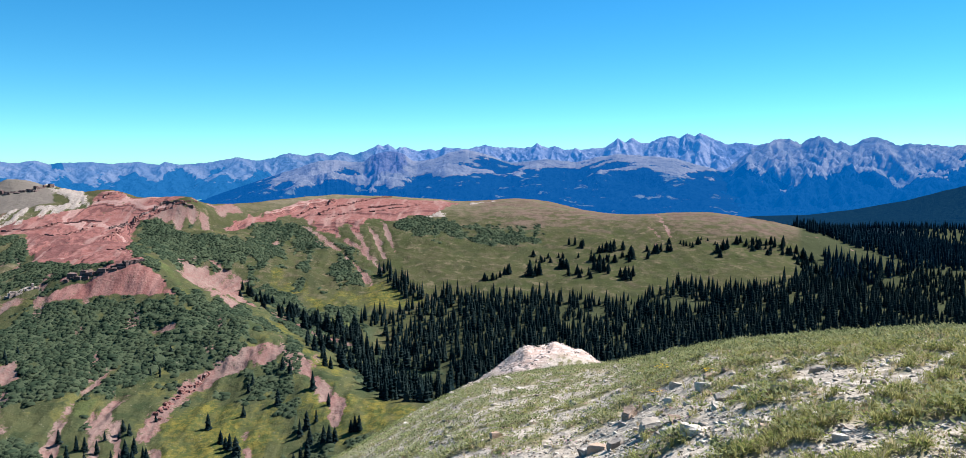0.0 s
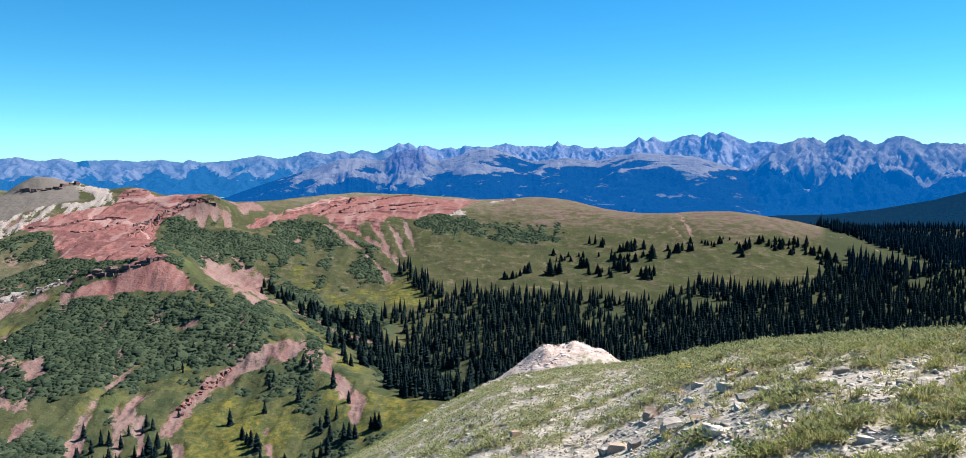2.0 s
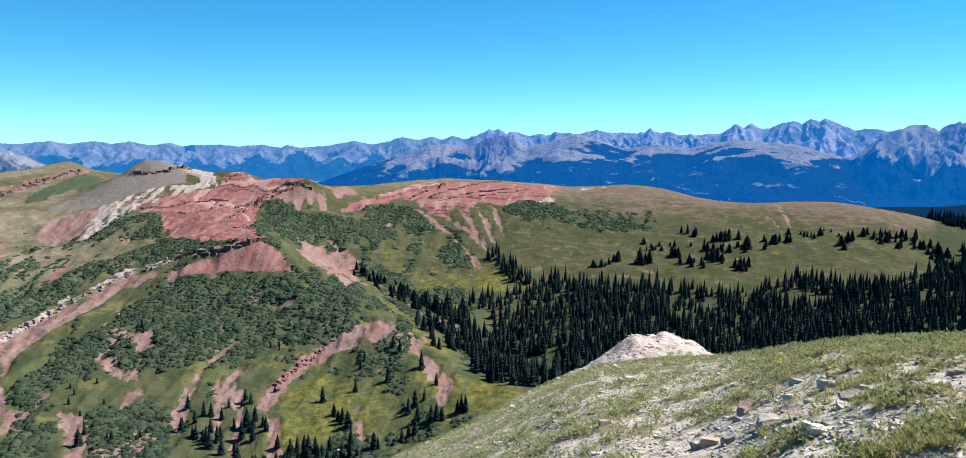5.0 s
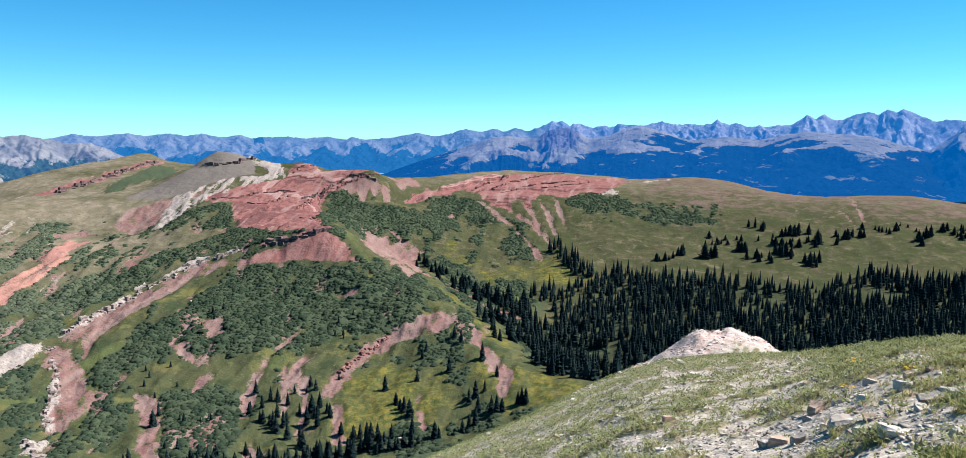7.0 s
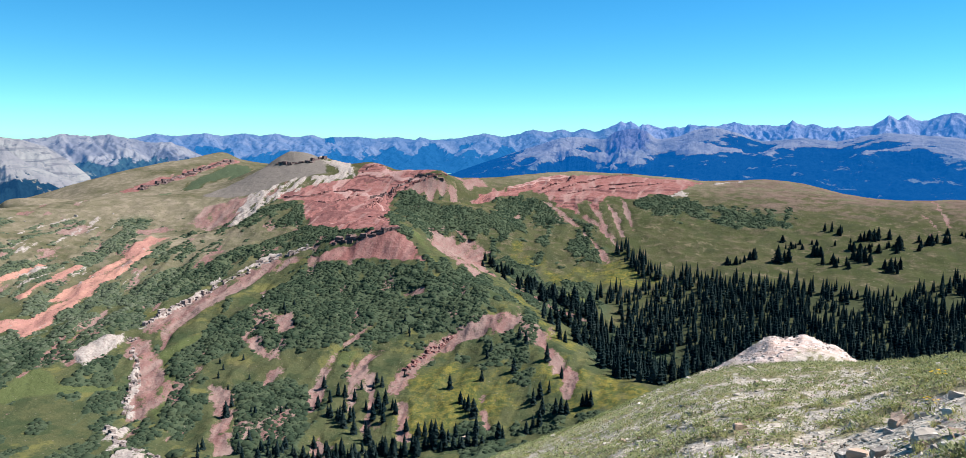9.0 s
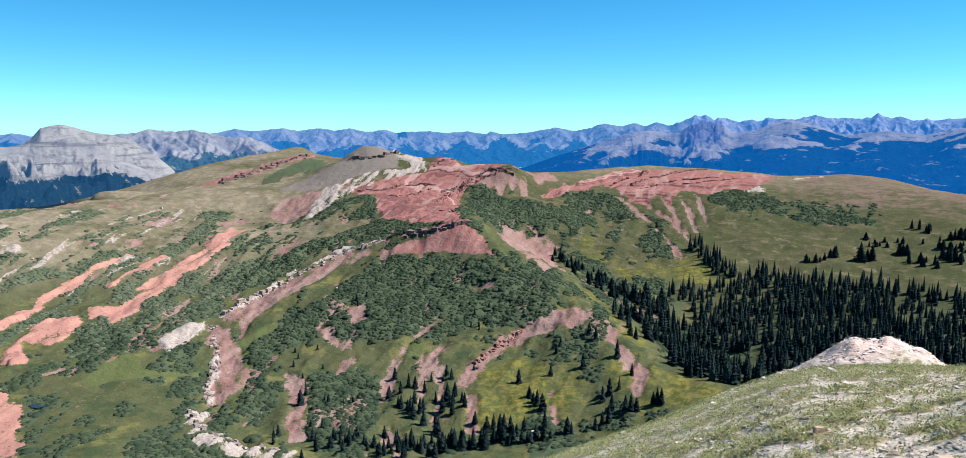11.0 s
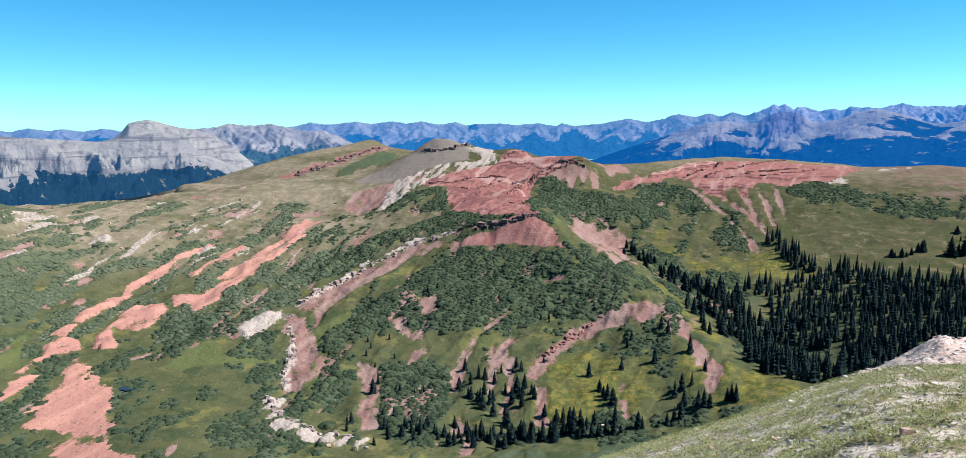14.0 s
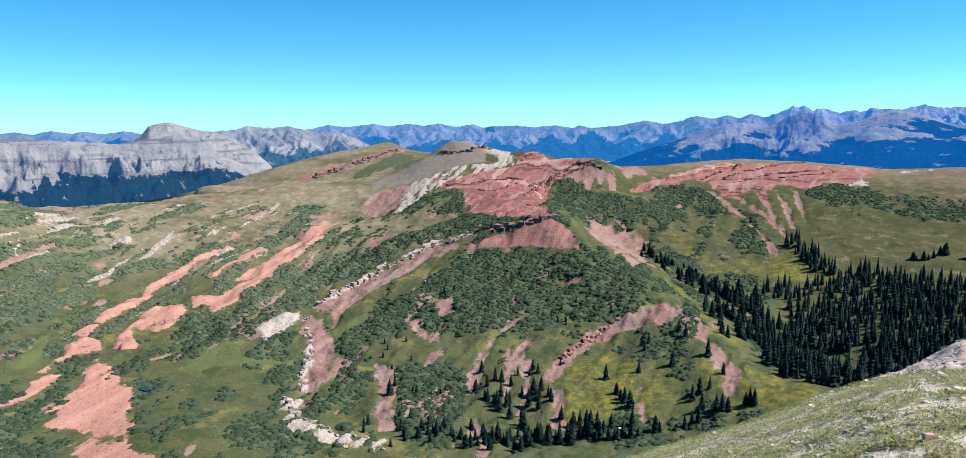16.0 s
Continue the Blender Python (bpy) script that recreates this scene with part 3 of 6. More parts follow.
def masks_at(x, y):
    r = np.hypot(x, y)
    b = np.degrees(np.arctan2(-x, y))
    wide, fine = fbm(x / 45, y / 45, 4, 71), fbm(x / 9, y / 9, 3, 77)
    wob = 0.22 * wide + 0.26 * fine
    far = smooth(150, 300, r)
    wx = x + 7 * fbm(x / 38, y / 38, 3, 171) + 2.2 * fbm(x / 8, y / 8, 2, 173)
    wy = y + 10 * fbm(x / 38, y / 38, 3, 175) + 3.0 * fbm(x / 8, y / 8, 2, 177)
    mid = far * smooth(1000, 850, r)
    across, along = 0.93 * x + 0.36 * y, -0.36 * x + 0.93 * y
    streak = fbm(np.radians(b) * r / 5.5 + 1.5 * fbm(x / 40, y / 40, 2, 185), r / 48, 4, 187)
    patch = fbm(across / 15 + 5, along / 42, 5, 83)
    hx, hy = 0.65 * x + 0.35 * wx, 0.65 * y + 0.35 * wy
    dash = fbm(across / 5.5, along / 24, 4, 89)
    rd = field([], hx, hy, RED_ZONES)
    grit = 0.5 * fine + 0.55 * streak + 0.45 * dash
    red = np.clip(rd * 0.86 + (0.25 * wide + 0.75 * grit) * (rd > 0), 0, 1)
    red = np.maximum(red, smooth(0.36, 0.56, patch) * mid * smooth(42, 50, b) * 0.56)
    pk = np.maximum(field(PINK, hx, hy), field([], hx, hy, PINK_ZONES)) * (0.78 + 0.22 * smooth(0, 5, b))
    pink = np.clip(pk * 0.86 + (0.35 * wide + 0.85 * grit) * (pk > 0), 0, 1)
    pink = np.maximum(pink, smooth(0.30, 0.52, patch) * mid * smooth(6, 14, b) * 0.62)
    bare = field(CLIFF, hx, hy, CLIFF_ZONES)
    sk = field([], hx, hy, SKIRT)
    scree = np.clip(sk + (0.3 * wide + 0.5 * grit) * (sk > 0), 0, 1)
    cl = bare
    cliff = np.clip(cl * 1.0 + (0.3 * wide + 0.5 * grit) * (cl > 0), 0, 1)
    run = fbm(np.radians(b) * r / 2.6 + 1.2 * fbm(x / 40, y / 40, 2, 185), r / 60, 4, 193)
    pl = np.maximum(field(PALE, hx, hy) * (0.74 + 0.7 * fbm(x / 11, y / 11, 3, 191)), field([], hx, hy, PALE_ZONES) * (0.76 + 0.90 * run + 0.3 * dash))
    pale = np.clip(pl * 1.0 + (0.3 * wide + 0.6 * grit) * (pl > 0), 0, 1)
    pale = np.maximum(pale, smooth(0.24, 0.46, fbm(across / 8, along / 36, 4, 87)) * mid * smooth(36, 44, b) * smooth(500, 600, r) * 0.57)
    gr = field([], hx, hy, GREY_ZONES)
    qx, qy = plan(31.1, 952)
    gr = np.maximum(gr, smooth(40, 30, np.hypot(x - qx, y - qy)))
    grey = np.clip(gr + 0.6 * wob * (gr > 0), 0, 1)
    gd = field(GOLD, wx, wy, GOLD_ZONES)
    gold = np.clip(gd * 0.66 + (1.3 * wob + 0.3 * streak) * (gd > 0), 0, 1)
    gold = np.maximum(gold, 0.55 * smooth(0.15, 0.45, fbm(x / 50, y / 50, 4, 95)) * mid * smooth(3, 10, b) * smooth(24, 16, b))
    sh = np.maximum(0.8 * field(SHRUB, wx, wy), field([], hx, hy, SHRUB_ZONES))
    shrub = np.clip(sh * 0.92 + (1.2 * wob + 0.7 * streak * smooth(600, 680, r) + 0.55 * dash) * (sh > 0), 0, 1)
    loose = smooth(-0.14 + 0.22 * smooth(20, 28, b), 0.16 + 0.14 * smooth(20, 28, b), fbm(across / 17, along / 55, 4, 91) + 0.35 * fine + 0.25 * dash + 0.45 * streak * smooth(600, 680, r)) * mid * smooth(3, 12, b) * smooth(900, 760, r) * 0.8
    shrub = np.maximum(shrub, loose * smooth(0.7, 0.3, np.maximum(pk, gd)))
    shrub = shrub * smooth(0.70, 0.42, np.maximum(np.maximum(red, np.maximum(cliff, scree)), np.maximum(pale, pk)))
    br = field(BRIGHT, hx, hy, BRIGHT_ZONES)
    bright = np.clip(br + 0.5 * wob * (br > 0), 0, 1)
    back = field([], hx, hy, [(6, BACK_SHRUB)])
    shrub = np.maximum(shrub, back * (0.9 + 0.5 * streak))
    shrub = shrub * smooth(0.75, 0.45, bright)
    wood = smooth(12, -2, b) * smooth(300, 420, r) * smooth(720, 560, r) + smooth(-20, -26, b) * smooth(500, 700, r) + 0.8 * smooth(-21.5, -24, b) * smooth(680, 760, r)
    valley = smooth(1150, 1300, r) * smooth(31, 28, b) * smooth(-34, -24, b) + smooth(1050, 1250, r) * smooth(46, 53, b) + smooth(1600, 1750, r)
    dry = np.maximum(smooth(28, 40, b) * smooth(560, 680, r) * smooth(1120, 1000, r * (1 - 0.3 * (shrub < 0.3))), 0.8 * smooth(840, 960, r + 40 * wide) * smooth(24, 16, b))
    lush = smooth(4, 12, b) * smooth(720, 560, r) * far
    heath = smooth(3, -1, b) * smooth(-26, -20, b) * smooth(800, 930, r + 90 * wide + 40 * fine)
    heath = np.maximum(heath, 1.2 * field([], wx, wy, HEATH_ZONES))
    near = smooth(200, 110, r)
    turf = np.zeros(x.shape)
    close = r < 220
    turf[close] = turf_at(x[close], y[close])
    return dict(streak=np.clip(0.5 + 0.5 * streak, 0, 1), red=red, pink=pink, cliff=cliff, scree=scree, crag=np.clip(bare * 1.1 + 0.3 * wide * (bare > 0), 0, 1), pale=pale, grey=grey, shrub=shrub, gold=gold, bright=bright, wood=np.clip(wood, 0, 1), dry=dry, heath=np.clip(heath, 0, 1), lush=lush, valley=np.clip(valley, 0, 1), near=near, turf=turf, knob=knob_at(x, y))


RIM_LINE = [plan(b, r) for b, r, z in MESA_RIDGE]


def bedding(x, y, z, b):
    """How high a place lies in the tilted rock beds, in metres."""
    dip = 0.14 + 0.15 * smooth(14.5, 18.5, b)
    return z - dip * (y - 800) + 0.02 * x + 1.2 * fbm(x / 90, y / 90, 2, 33)


def height(x, y, m=None):
    """The land with its hummocks, ledges and stony relief."""
    m = m or masks_at(x, y)
    r = np.hypot(x, y)
    b = np.degrees(np.arctan2(-x, y))
    z = land(x, y)
    flat = smooth(42, 46, b) * smooth(500, 440, r)
    far = smooth(150, 320, r) * (1 - 0.85 * flat)
    crest = smooth(780, 900, r) * 0.6
    z = z + far * (1 - crest) * (2.8 * fbm(x / 55, y / 55, 3, 5) + 1.5 * fbm(x / 14, y / 14, 3, 15) + 1.6 * smooth(30, 40, b) * fbm((0.93 * x + 0.36 * y) / 20, (0.93 * y - 0.36 * x) / 85, 3, 17, ridged=True) + 1.4 * smooth(40, 34, b) * smooth(4, 10, b) * fbm(np.radians(b) * r / 16, r / 110, 3, 18, ridged=True))
    z = z + far * 1.1 * np.clip(m["shrub"] - 0.45, 0, 1) * (1 + fbm(x / 5, y / 5, 2, 19))
    # scars stand in shallow gullies, outcrops stand proud
    z = z - 1.6 * m["pink"] * far * (1 - crest) + far * smooth(0.3, 1.0, m["red"]) * (0.8 + 3.2 * fbm((0.93 * x + 0.36 * y) / 26, (0.93 * y - 0.36 * x) / 90, 2, 47, ridged=True))
    z = z + 2.6 * smooth(0.45, 0.75, m["pale"]) * far * (0.6 + 0.6 * fbm(x / 7, y / 7, 3, 25))
    # ledges of the layered cliffs
    bed = bedding(x, y, z, b)
    u = bed / 3.4
    layer = np.floor(u)
    f = u - layer
    hard = 0.10 + 1.5 * np.abs(noise2(layer * 7.31 + 0.5, layer * 0 + 3.5, 35)) + 0.25 * fbm(x / 40, y / 40, 3, 37)
    ledge = (smooth(0.42, 0.58, f) - f) * 3.4 * np.clip(hard, 0, 1.3)
    z = z + smooth(0.45, 0.75, m["crag"]) * smooth(4, 40, seg_far(RIM_LINE, x, y)) * (ledge + 0.45 * fbm(x / 9, y / 9, 4, 41, ridged=True))
    z = z + 1.3 * smooth(0.4, 0.7, m["pink"]) * far * fbm(x / 7, y / 7, 3, 45, ridged=True)
    sx, sy = plan(31.1, 952)
    z = z + 11.5 * np.clip(1.0 - np.hypot((x - sx) / 30, (y - sy) / 30), 0, 1) ** 0.8
    # near turf and gravel, and the broken rock of the knob
    n = m["near"]
    z = z + n * (0.07 * fbm(x / 3.0, y / 3.0, 3, 51) + 0.03 * fbm(x / 0.5, y / 0.5, 3, 55) + 0.05 * smooth(0.4, 0.8, m["turf"])) * smooth(1.0, 4.0, r)
    z = z + m["knob"] * (0.30 * fbm(x / 2.2, y / 3.0, 4, 61, ridged=True) + 0.12 * fbm(x / 0.7, y / 0.7, 3, 63))
    return z


# ---- the ground: one sheet to the horizon ----
def mesh_grid(name, x, y, z, mat, wrap=False, masks=None):
    """A mesh from 2D arrays of coordinates, smooth-shaded, with point masks."""
    rows, cols = x.shape
    co = np.stack([x, y, z], 2).reshape(-1, 3).astype(np.float32)
    i = np.arange(rows - 1)[:, None] * cols
    j = np.arange(cols if wrap else cols - 1)[None, :]
    jn = (j + 1) % cols
    quads = np.stack([i + j, i + jn, i + cols + jn, i + cols + j], 2).reshape(-1, 4)
    me = bpy.data.meshes.new(name)
    me.vertices.add(len(co))
    me.vertices.foreach_set("co", co.ravel())
    me.loops.add(quads.size)
    me.loops.foreach_set("vertex_index", quads.ravel().astype(np.int32))
    me.polygons.add(len(quads))
    me.polygons.foreach_set("loop_start", np.arange(0, quads.size, 4, dtype=np.int32))
    me.polygons.foreach_set("use_smooth", np.ones(len(quads), dtype=bool))
    me.update()
    for key, value in (masks or {}).items():
        me.attributes.new(key, "FLOAT", "POINT").data.foreach_set("value", np.asarray(value, dtype=np.float32).ravel())
    me.materials.append(mat)
    return new(name, me)


def ring_rows():
    r, rows = 0.3, []
    for limit, step in ((3, 1.2), (60, 1.02), (300, 1.03), (1150, 1.005), (1750, 1.012), (4950, 1.07)):
        while r < limit:
            rows.append(r)
            r *= step
    return np.array(rows + [4950.0])


RINGS = ring_rows()
SPOKES = np.r_[np.arange(65, -37, -0.115), np.arange(-37, -295, -2.5)]
GB, GR = np.meshgrid(SPOKES, RINGS)
GX, GY = plan(GB, GR)
GM = masks_at(GX, GY)
GZ = height(GX, GY, GM)
GM["bed"] = bedding(GX, GY, GZ, GB)
GZ[0] = GZ[0].mean()

net = Net("alpine_ground", 0.95)
A = {k: net.attr(k) for k in GM}
n_big, n_mid, n_fine, n_grit = net.noise(60, 5), net.noise(9, 5), net.noise(1.6, 5, 0.7), net.noise(0.12, 4, 0.7)
turf = net.mix(net.ramp(n_big, 0.35, 0.65), (0.060, 0.059, 0.027), (0.047, 0.054, 0.022))
turf = net.mix(net.ramp(n_mid, 0.42, 0.70), turf, (0.092, 0.074, 0.045))
turf = net.mix(net.ramp(n_fine, 0.45, 0.75), turf, (0.043, 0.049, 0.021))
dry = net.mix(net.ramp(n_mid, 0.4, 0.7), (0.142, 0.117, 0.076), (0.205, 0.162, 0.115))
turf = net.mix(net.ramp(net.noise(24, 6, 0.72), 0.50, 0.62), turf, (0.046, 0.050, 0.024))
turf = net.mix(net.ramp(net.noise(13, 6, 0.75), 0.56, 0.66), turf, (0.125, 0.100, 0.060))
turf = net.mix(net.math("MULTIPLY", A["dry"], net.ramp(n_big, 0.25, 0.6)), turf, dry)
turf = net.mix(net.math("MULTIPLY", A["heath"], net.ramp(net.noise(18, 5), 0.35, 0.6)), turf, net.mix(net.ramp(n_mid, 0.4, 0.6), (0.098, 0.066, 0.050), (0.132, 0.092, 0.070)))
green = net.mix(net.ramp(n_mid, 0.35, 0.65), (0.070, 0.070, 0.032), (0.048, 0.056, 0.026))
green = net.mix(net.ramp(n_fine, 0.5, 0.72), green, (0.085, 0.080, 0.039))
green = net.mix(net.ramp(net.noise(17, 6, 0.68), 0.50, 0.60), green, (0.040, 0.051, 0.024))
green = net.mix(net.ramp(net.noise(26, 6, 0.65), 0.54, 0.64), green, (0.108, 0.100, 0.036))
turf = net.mix(net.math("MULTIPLY", A["lush"], net.ramp(n_big, 0.2, 0.5)), turf, green)
turf = net.mix(net.cover(A["gold"], n_fine, 0.35, 0.9), turf, net.mix(net.ramp(net.noise(4, 6, 0.75), 0.42, 0.60), (0.058, 0.068, 0.022), (0.150, 0.122, 0.030)))
turf = net.mix(net.cover(A["bright"], n_mid, 0.3, 0.8), turf, net.mix(n_fine, (0.082, 0.088, 0.034), (0.066, 0.082, 0.032)))
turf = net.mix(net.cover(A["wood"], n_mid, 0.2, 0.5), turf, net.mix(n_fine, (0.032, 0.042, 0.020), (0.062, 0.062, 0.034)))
turf = net.mix(net.cover(A["shrub"], n_fine, 0.12, 0.6), turf, net.mix(A["dry"], net.mix(n_big, (0.040, 0.056, 0.034), (0.066, 0.078, 0.042)), net.mix(n_mid, (0.062, 0.075, 0.040), (0.095, 0.105, 0.060))))
red_soil = net.mix(n_mid, (0.350, 0.178, 0.132), (0.305, 0.150, 0.112))
red_soil = net.mix(net.ramp(A["streak"], 0.40, 0.62), (0.275, 0.132, 0.105), red_soil)
red_soil = net.mix(net.ramp(net.noise(3.5, 6, 0.75), 0.54, 0.70), red_soil, (0.34, 0.195, 0.145))
turf = net.mix(net.cover(A["red"], net.noise(2.4, 6, 0.75), 0.08, 1.3), turf, net.mix(net.ramp(n_fine, 0.55, 0.85), red_soil, (0.30, 0.18, 0.135)))
scar = net.mix(net.ramp(net.math("ADD", net.math("MULTIPLY", n_fine, 0.6), net.math("MULTIPLY", A["streak"], 0.4)), 0.35, 0.65), (0.170, 0.086, 0.074), (0.208, 0.138, 0.116))
turf = net.mix(net.cover(A["pink"], net.noise(2.6, 6, 0.75), 0.10, 1.5), turf, scar)
bands = net.nt.nodes.new("ShaderNodeTexNoise")
bands.noise_dimensions = "1D"
bands.inputs["Scale"].default_value, bands.inputs["Detail"].default_value, bands.inputs["Roughness"].default_value = 0.42, 3.0, 0.65
net.link(net.math("ADD", A["bed"], net.math("MULTIPLY", n_mid, 0.9)), bands.inputs["W"])
strata = bands.outputs["Fac"]
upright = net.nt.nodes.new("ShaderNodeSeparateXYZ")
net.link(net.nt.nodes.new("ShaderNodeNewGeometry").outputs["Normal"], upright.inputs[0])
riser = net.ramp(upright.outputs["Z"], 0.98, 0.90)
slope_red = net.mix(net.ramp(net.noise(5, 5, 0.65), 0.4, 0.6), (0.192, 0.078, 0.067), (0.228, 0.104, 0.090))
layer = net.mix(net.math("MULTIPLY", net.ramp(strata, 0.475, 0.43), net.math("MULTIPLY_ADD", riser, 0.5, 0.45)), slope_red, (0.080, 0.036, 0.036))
layer = net.mix(net.ramp(strata, 0.62, 0.72), layer, (0.300, 0.180, 0.155))
layer = net.mix(net.ramp(A["streak"], 0.52, 0.80), layer, (0.262, 0.150, 0.128))
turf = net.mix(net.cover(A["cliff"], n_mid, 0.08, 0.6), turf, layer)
slide = net.mix(net.ramp(net.math("ADD", net.math("MULTIPLY", n_fine, 0.5), net.math("MULTIPLY", A["streak"], 0.5)), 0.38, 0.62), (0.190, 0.082, 0.070), (0.245, 0.126, 0.106))
turf = net.mix(net.cover(A["scree"], n_mid, 0.10, 0.6), turf, slide)
turf = net.mix(net.cover(A["grey"], n_mid, 0.15, 0.6), turf, net.mix(n_fine, (0.158, 0.130, 0.110), (0.118, 0.100, 0.084)))
turf = net.mix(net.cover(A["pale"], net.noise(2.2, 6, 0.75), 0.10, 1.4), turf, net.mix(net.ramp(n_fine, 0.3, 0.7), (0.330, 0.285, 0.245), (0.215, 0.165, 0.140)))
turf = net.mix(net.math("MULTIPLY", net.ramp(net.noise(2.6, 4, 0.6), 0.58, 0.70), 0.6), turf, net.mix(n_mid, (0.030, 0.044, 0.020), (0.064, 0.064, 0.034)))
turf = net.mix(net.math("MULTIPLY", net.ramp(net.noise(1.4, 3, 0.6), 0.66, 0.72), 0.6), turf, (0.24, 0.195, 0.15))
# valley floor: dark woodland colour, tinted blue in place of haze
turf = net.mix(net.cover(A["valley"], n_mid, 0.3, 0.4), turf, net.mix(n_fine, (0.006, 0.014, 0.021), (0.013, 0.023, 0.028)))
# close by: pale gravel between mats of turf
gravel = net.mix(net.ramp(n_grit, 0.35, 0.65), (0.36, 0.305, 0.245), (0.18, 0.148, 0.115))
gravel = net.mix(net.ramp(net.noise(0.03, 3), 0.45, 0.7), gravel, (0.50, 0.44, 0.37))
gravel = net.mix(net.ramp(net.noise(0.6, 5), 0.5, 0.75), gravel, (0.34, 0.28, 0.225))
mats = net.mix(net.ramp(n_grit, 0.35, 0.7), (0.115, 0.108, 0.055), (0.235, 0.195, 0.120))
mats = net.mix(net.ramp(net.noise(2.5, 4), 0.45, 0.65), mats, (0.20, 0.165, 0.105))
close = net.mix(net.cover(A["turf"], net.noise(0.25, 4), 0.15, 0.6), gravel, mats)
knob_rock = net.mix(net.ramp(n_fine, 0.35, 0.65), (0.46, 0.36, 0.31), (0.33, 0.235, 0.19))
knob_rock = net.mix(net.ramp(net.noise(0.35, 5), 0.5, 0.7), knob_rock, (0.56, 0.47, 0.42))
close = net.mix(net.cover(A["knob"], net.noise(0.9, 5, 0.7), 0.15, 1.0), close, knob_rock)
ground_mat = net.done(net.mix(A["near"], turf, close), net.math("ADD", net.math("MULTIPLY", n_mid, 5.0), net.math("ADD", net.math("MULTIPLY", n_fine, 1.0), net.math("MULTIPLY", n_grit, 0.10))), 0.35, 0.8)
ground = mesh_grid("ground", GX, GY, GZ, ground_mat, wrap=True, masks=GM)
bm = bmesh.new()
bm.from_mesh(ground.data)
bm.verts.ensure_lookup_table()
bm.faces.new(list(reversed([bm.verts[k] for k in range(len(SPOKES))])))
bm.to_mesh(ground.data)
bm.free()
tagged(ground, "alpine ground of grass, scree and red rock", "ground", kind="structure")


# ---- the far ranges ----
RANGE_FAR = [(66, -0.39), (60.3, -0.39), (59.5, -0.3), (58.5, -0.47), (57.6, -0.22), (56.4, -0.43), (55.8, -0.3), (54.4, -0.46), (53.3, -0.27), (52.6, -0.41), (49.5, -0.82), (44.2, -0.45), (41.3, -0.26), (39.9, 0.05), (38.9, -0.11),
             (36.7, 0.1), (35.7, -0.08), (34.1, 0.13), (33.2, -0.06), (32.1, 0.11), (30.7, -0.12), (29.6, 0.05), (28.8, -0.18), (27.4, -0.1), (26.3, -0.04), (25.4, -0.2), (23.6, -0.08), (22.3, -0.28), (21.9, -0.09), (21, -0.29),
             (19.2, -0.15), (17.1, 0.23), (16, -0.04), (14.7, 0.21), (13.7, 0.57), (13.1, 0.41), (12.5, 0.36), (11.6, 0.57), (10.8, 0.35), (10, 0.64), (9.2, 0.42), (8.6, 0.6), (7.6, 0.7)]
RANGE_FAR_EAST = [(8.5, 0.63), (7.8, 0.98), (7.4, 1.19), (7.1, 1.04), (6.7, 1.19), (6.2, 0.73), (5.9, 0.93), (5.6, 0.98), (4.5, 0.62), (3.6, 0.85), (3.3, 0.69), (2.6, 0.97), (0.9, 0.81), (0.3, 1.02), (-0.4, 1.11),
                  (-0.9, 0.98), (-2, 0.9), (-3.4, 0.9), (-3.7, 0.94), (-4.1, 1.27), (-4.4, 1.04), (-4.9, 0.89), (-5.4, 0.99), (-6, 0.81), (-6.7, 0.72), (-6.9, 0.92), (-7.1, 0.72), (-7.8, 0.82), (-9, 0.91), (-9.9, 1.58),
                  (-10.4, 1.23), (-10.9, 1.59), (-11.4, 1.3), (-12.1, 1.21), (-12.9, 1.58), (-13.7, 1.74), (-14.2, 1.59), (-14.7, 1.81), (-15.2, 1.65), (-15.6, 1.87), (-16.1, 1.64), (-16.5, 1.44), (-17.1, 1.25), (-17.5, 1.03), (-18, 1.17),
                  (-18.7, 1.12), (-19.2, 1.04), (-22, 0.8), (-36, 0.8)]
RANGE_EAST = [(-16, -2.2), (-16.9, -1.29), (-17.9, -0.17), (-18.8, 0.57), (-19.6, 1.08), (-20.2, 1.19), (-20.7, 1.44), (-21.4, 1.38), (-22.2, 1.05), (-22.6, 1.36), (-23.2, 1.58), (-23.8, 1.53), (-24.3, 1.16), (-24.7, 1.19), (-25.3, 1.01),
              (-26.1, 1.39), (-26.7, 1.41), (-27.4, 1.19), (-28.1, 0.93), (-28.6, 1), (-29.2, 0.93), (-29.7, 1.02), (-30.4, 0.87), (-30.8, 0.77), (-31.3, 0.92), (-34, 0.9), (-38, 0.2)]
RANGE_MID = [(21, -3.2), (19.7, -2.73), (17.6, -2), (15.1, -1.16), (11.7, -0.05), (10.5, 0.05), (9.5, -0.1), (8.5, -0.1), (8.2, 0.1), (7.8, 0.4), (6.9, 0.64), (6.2, 0.67), (5.6, 0.47), (5, 0), (4.7, -0.1),
             (3.4, 0.1), (2.3, 0.54), (1.1, 0.76), (-0.1, 0.53), (-1.4, 0.06), (-2.3, -0.2), (-4.8, 0.05), (-6.9, -0.15), (-8.4, 0.18), (-9.6, 0.4), (-11.4, 0.32), (-13.7, 0.13), (-16.5, -0.63), (-19, -1.69), (-23, -3)]
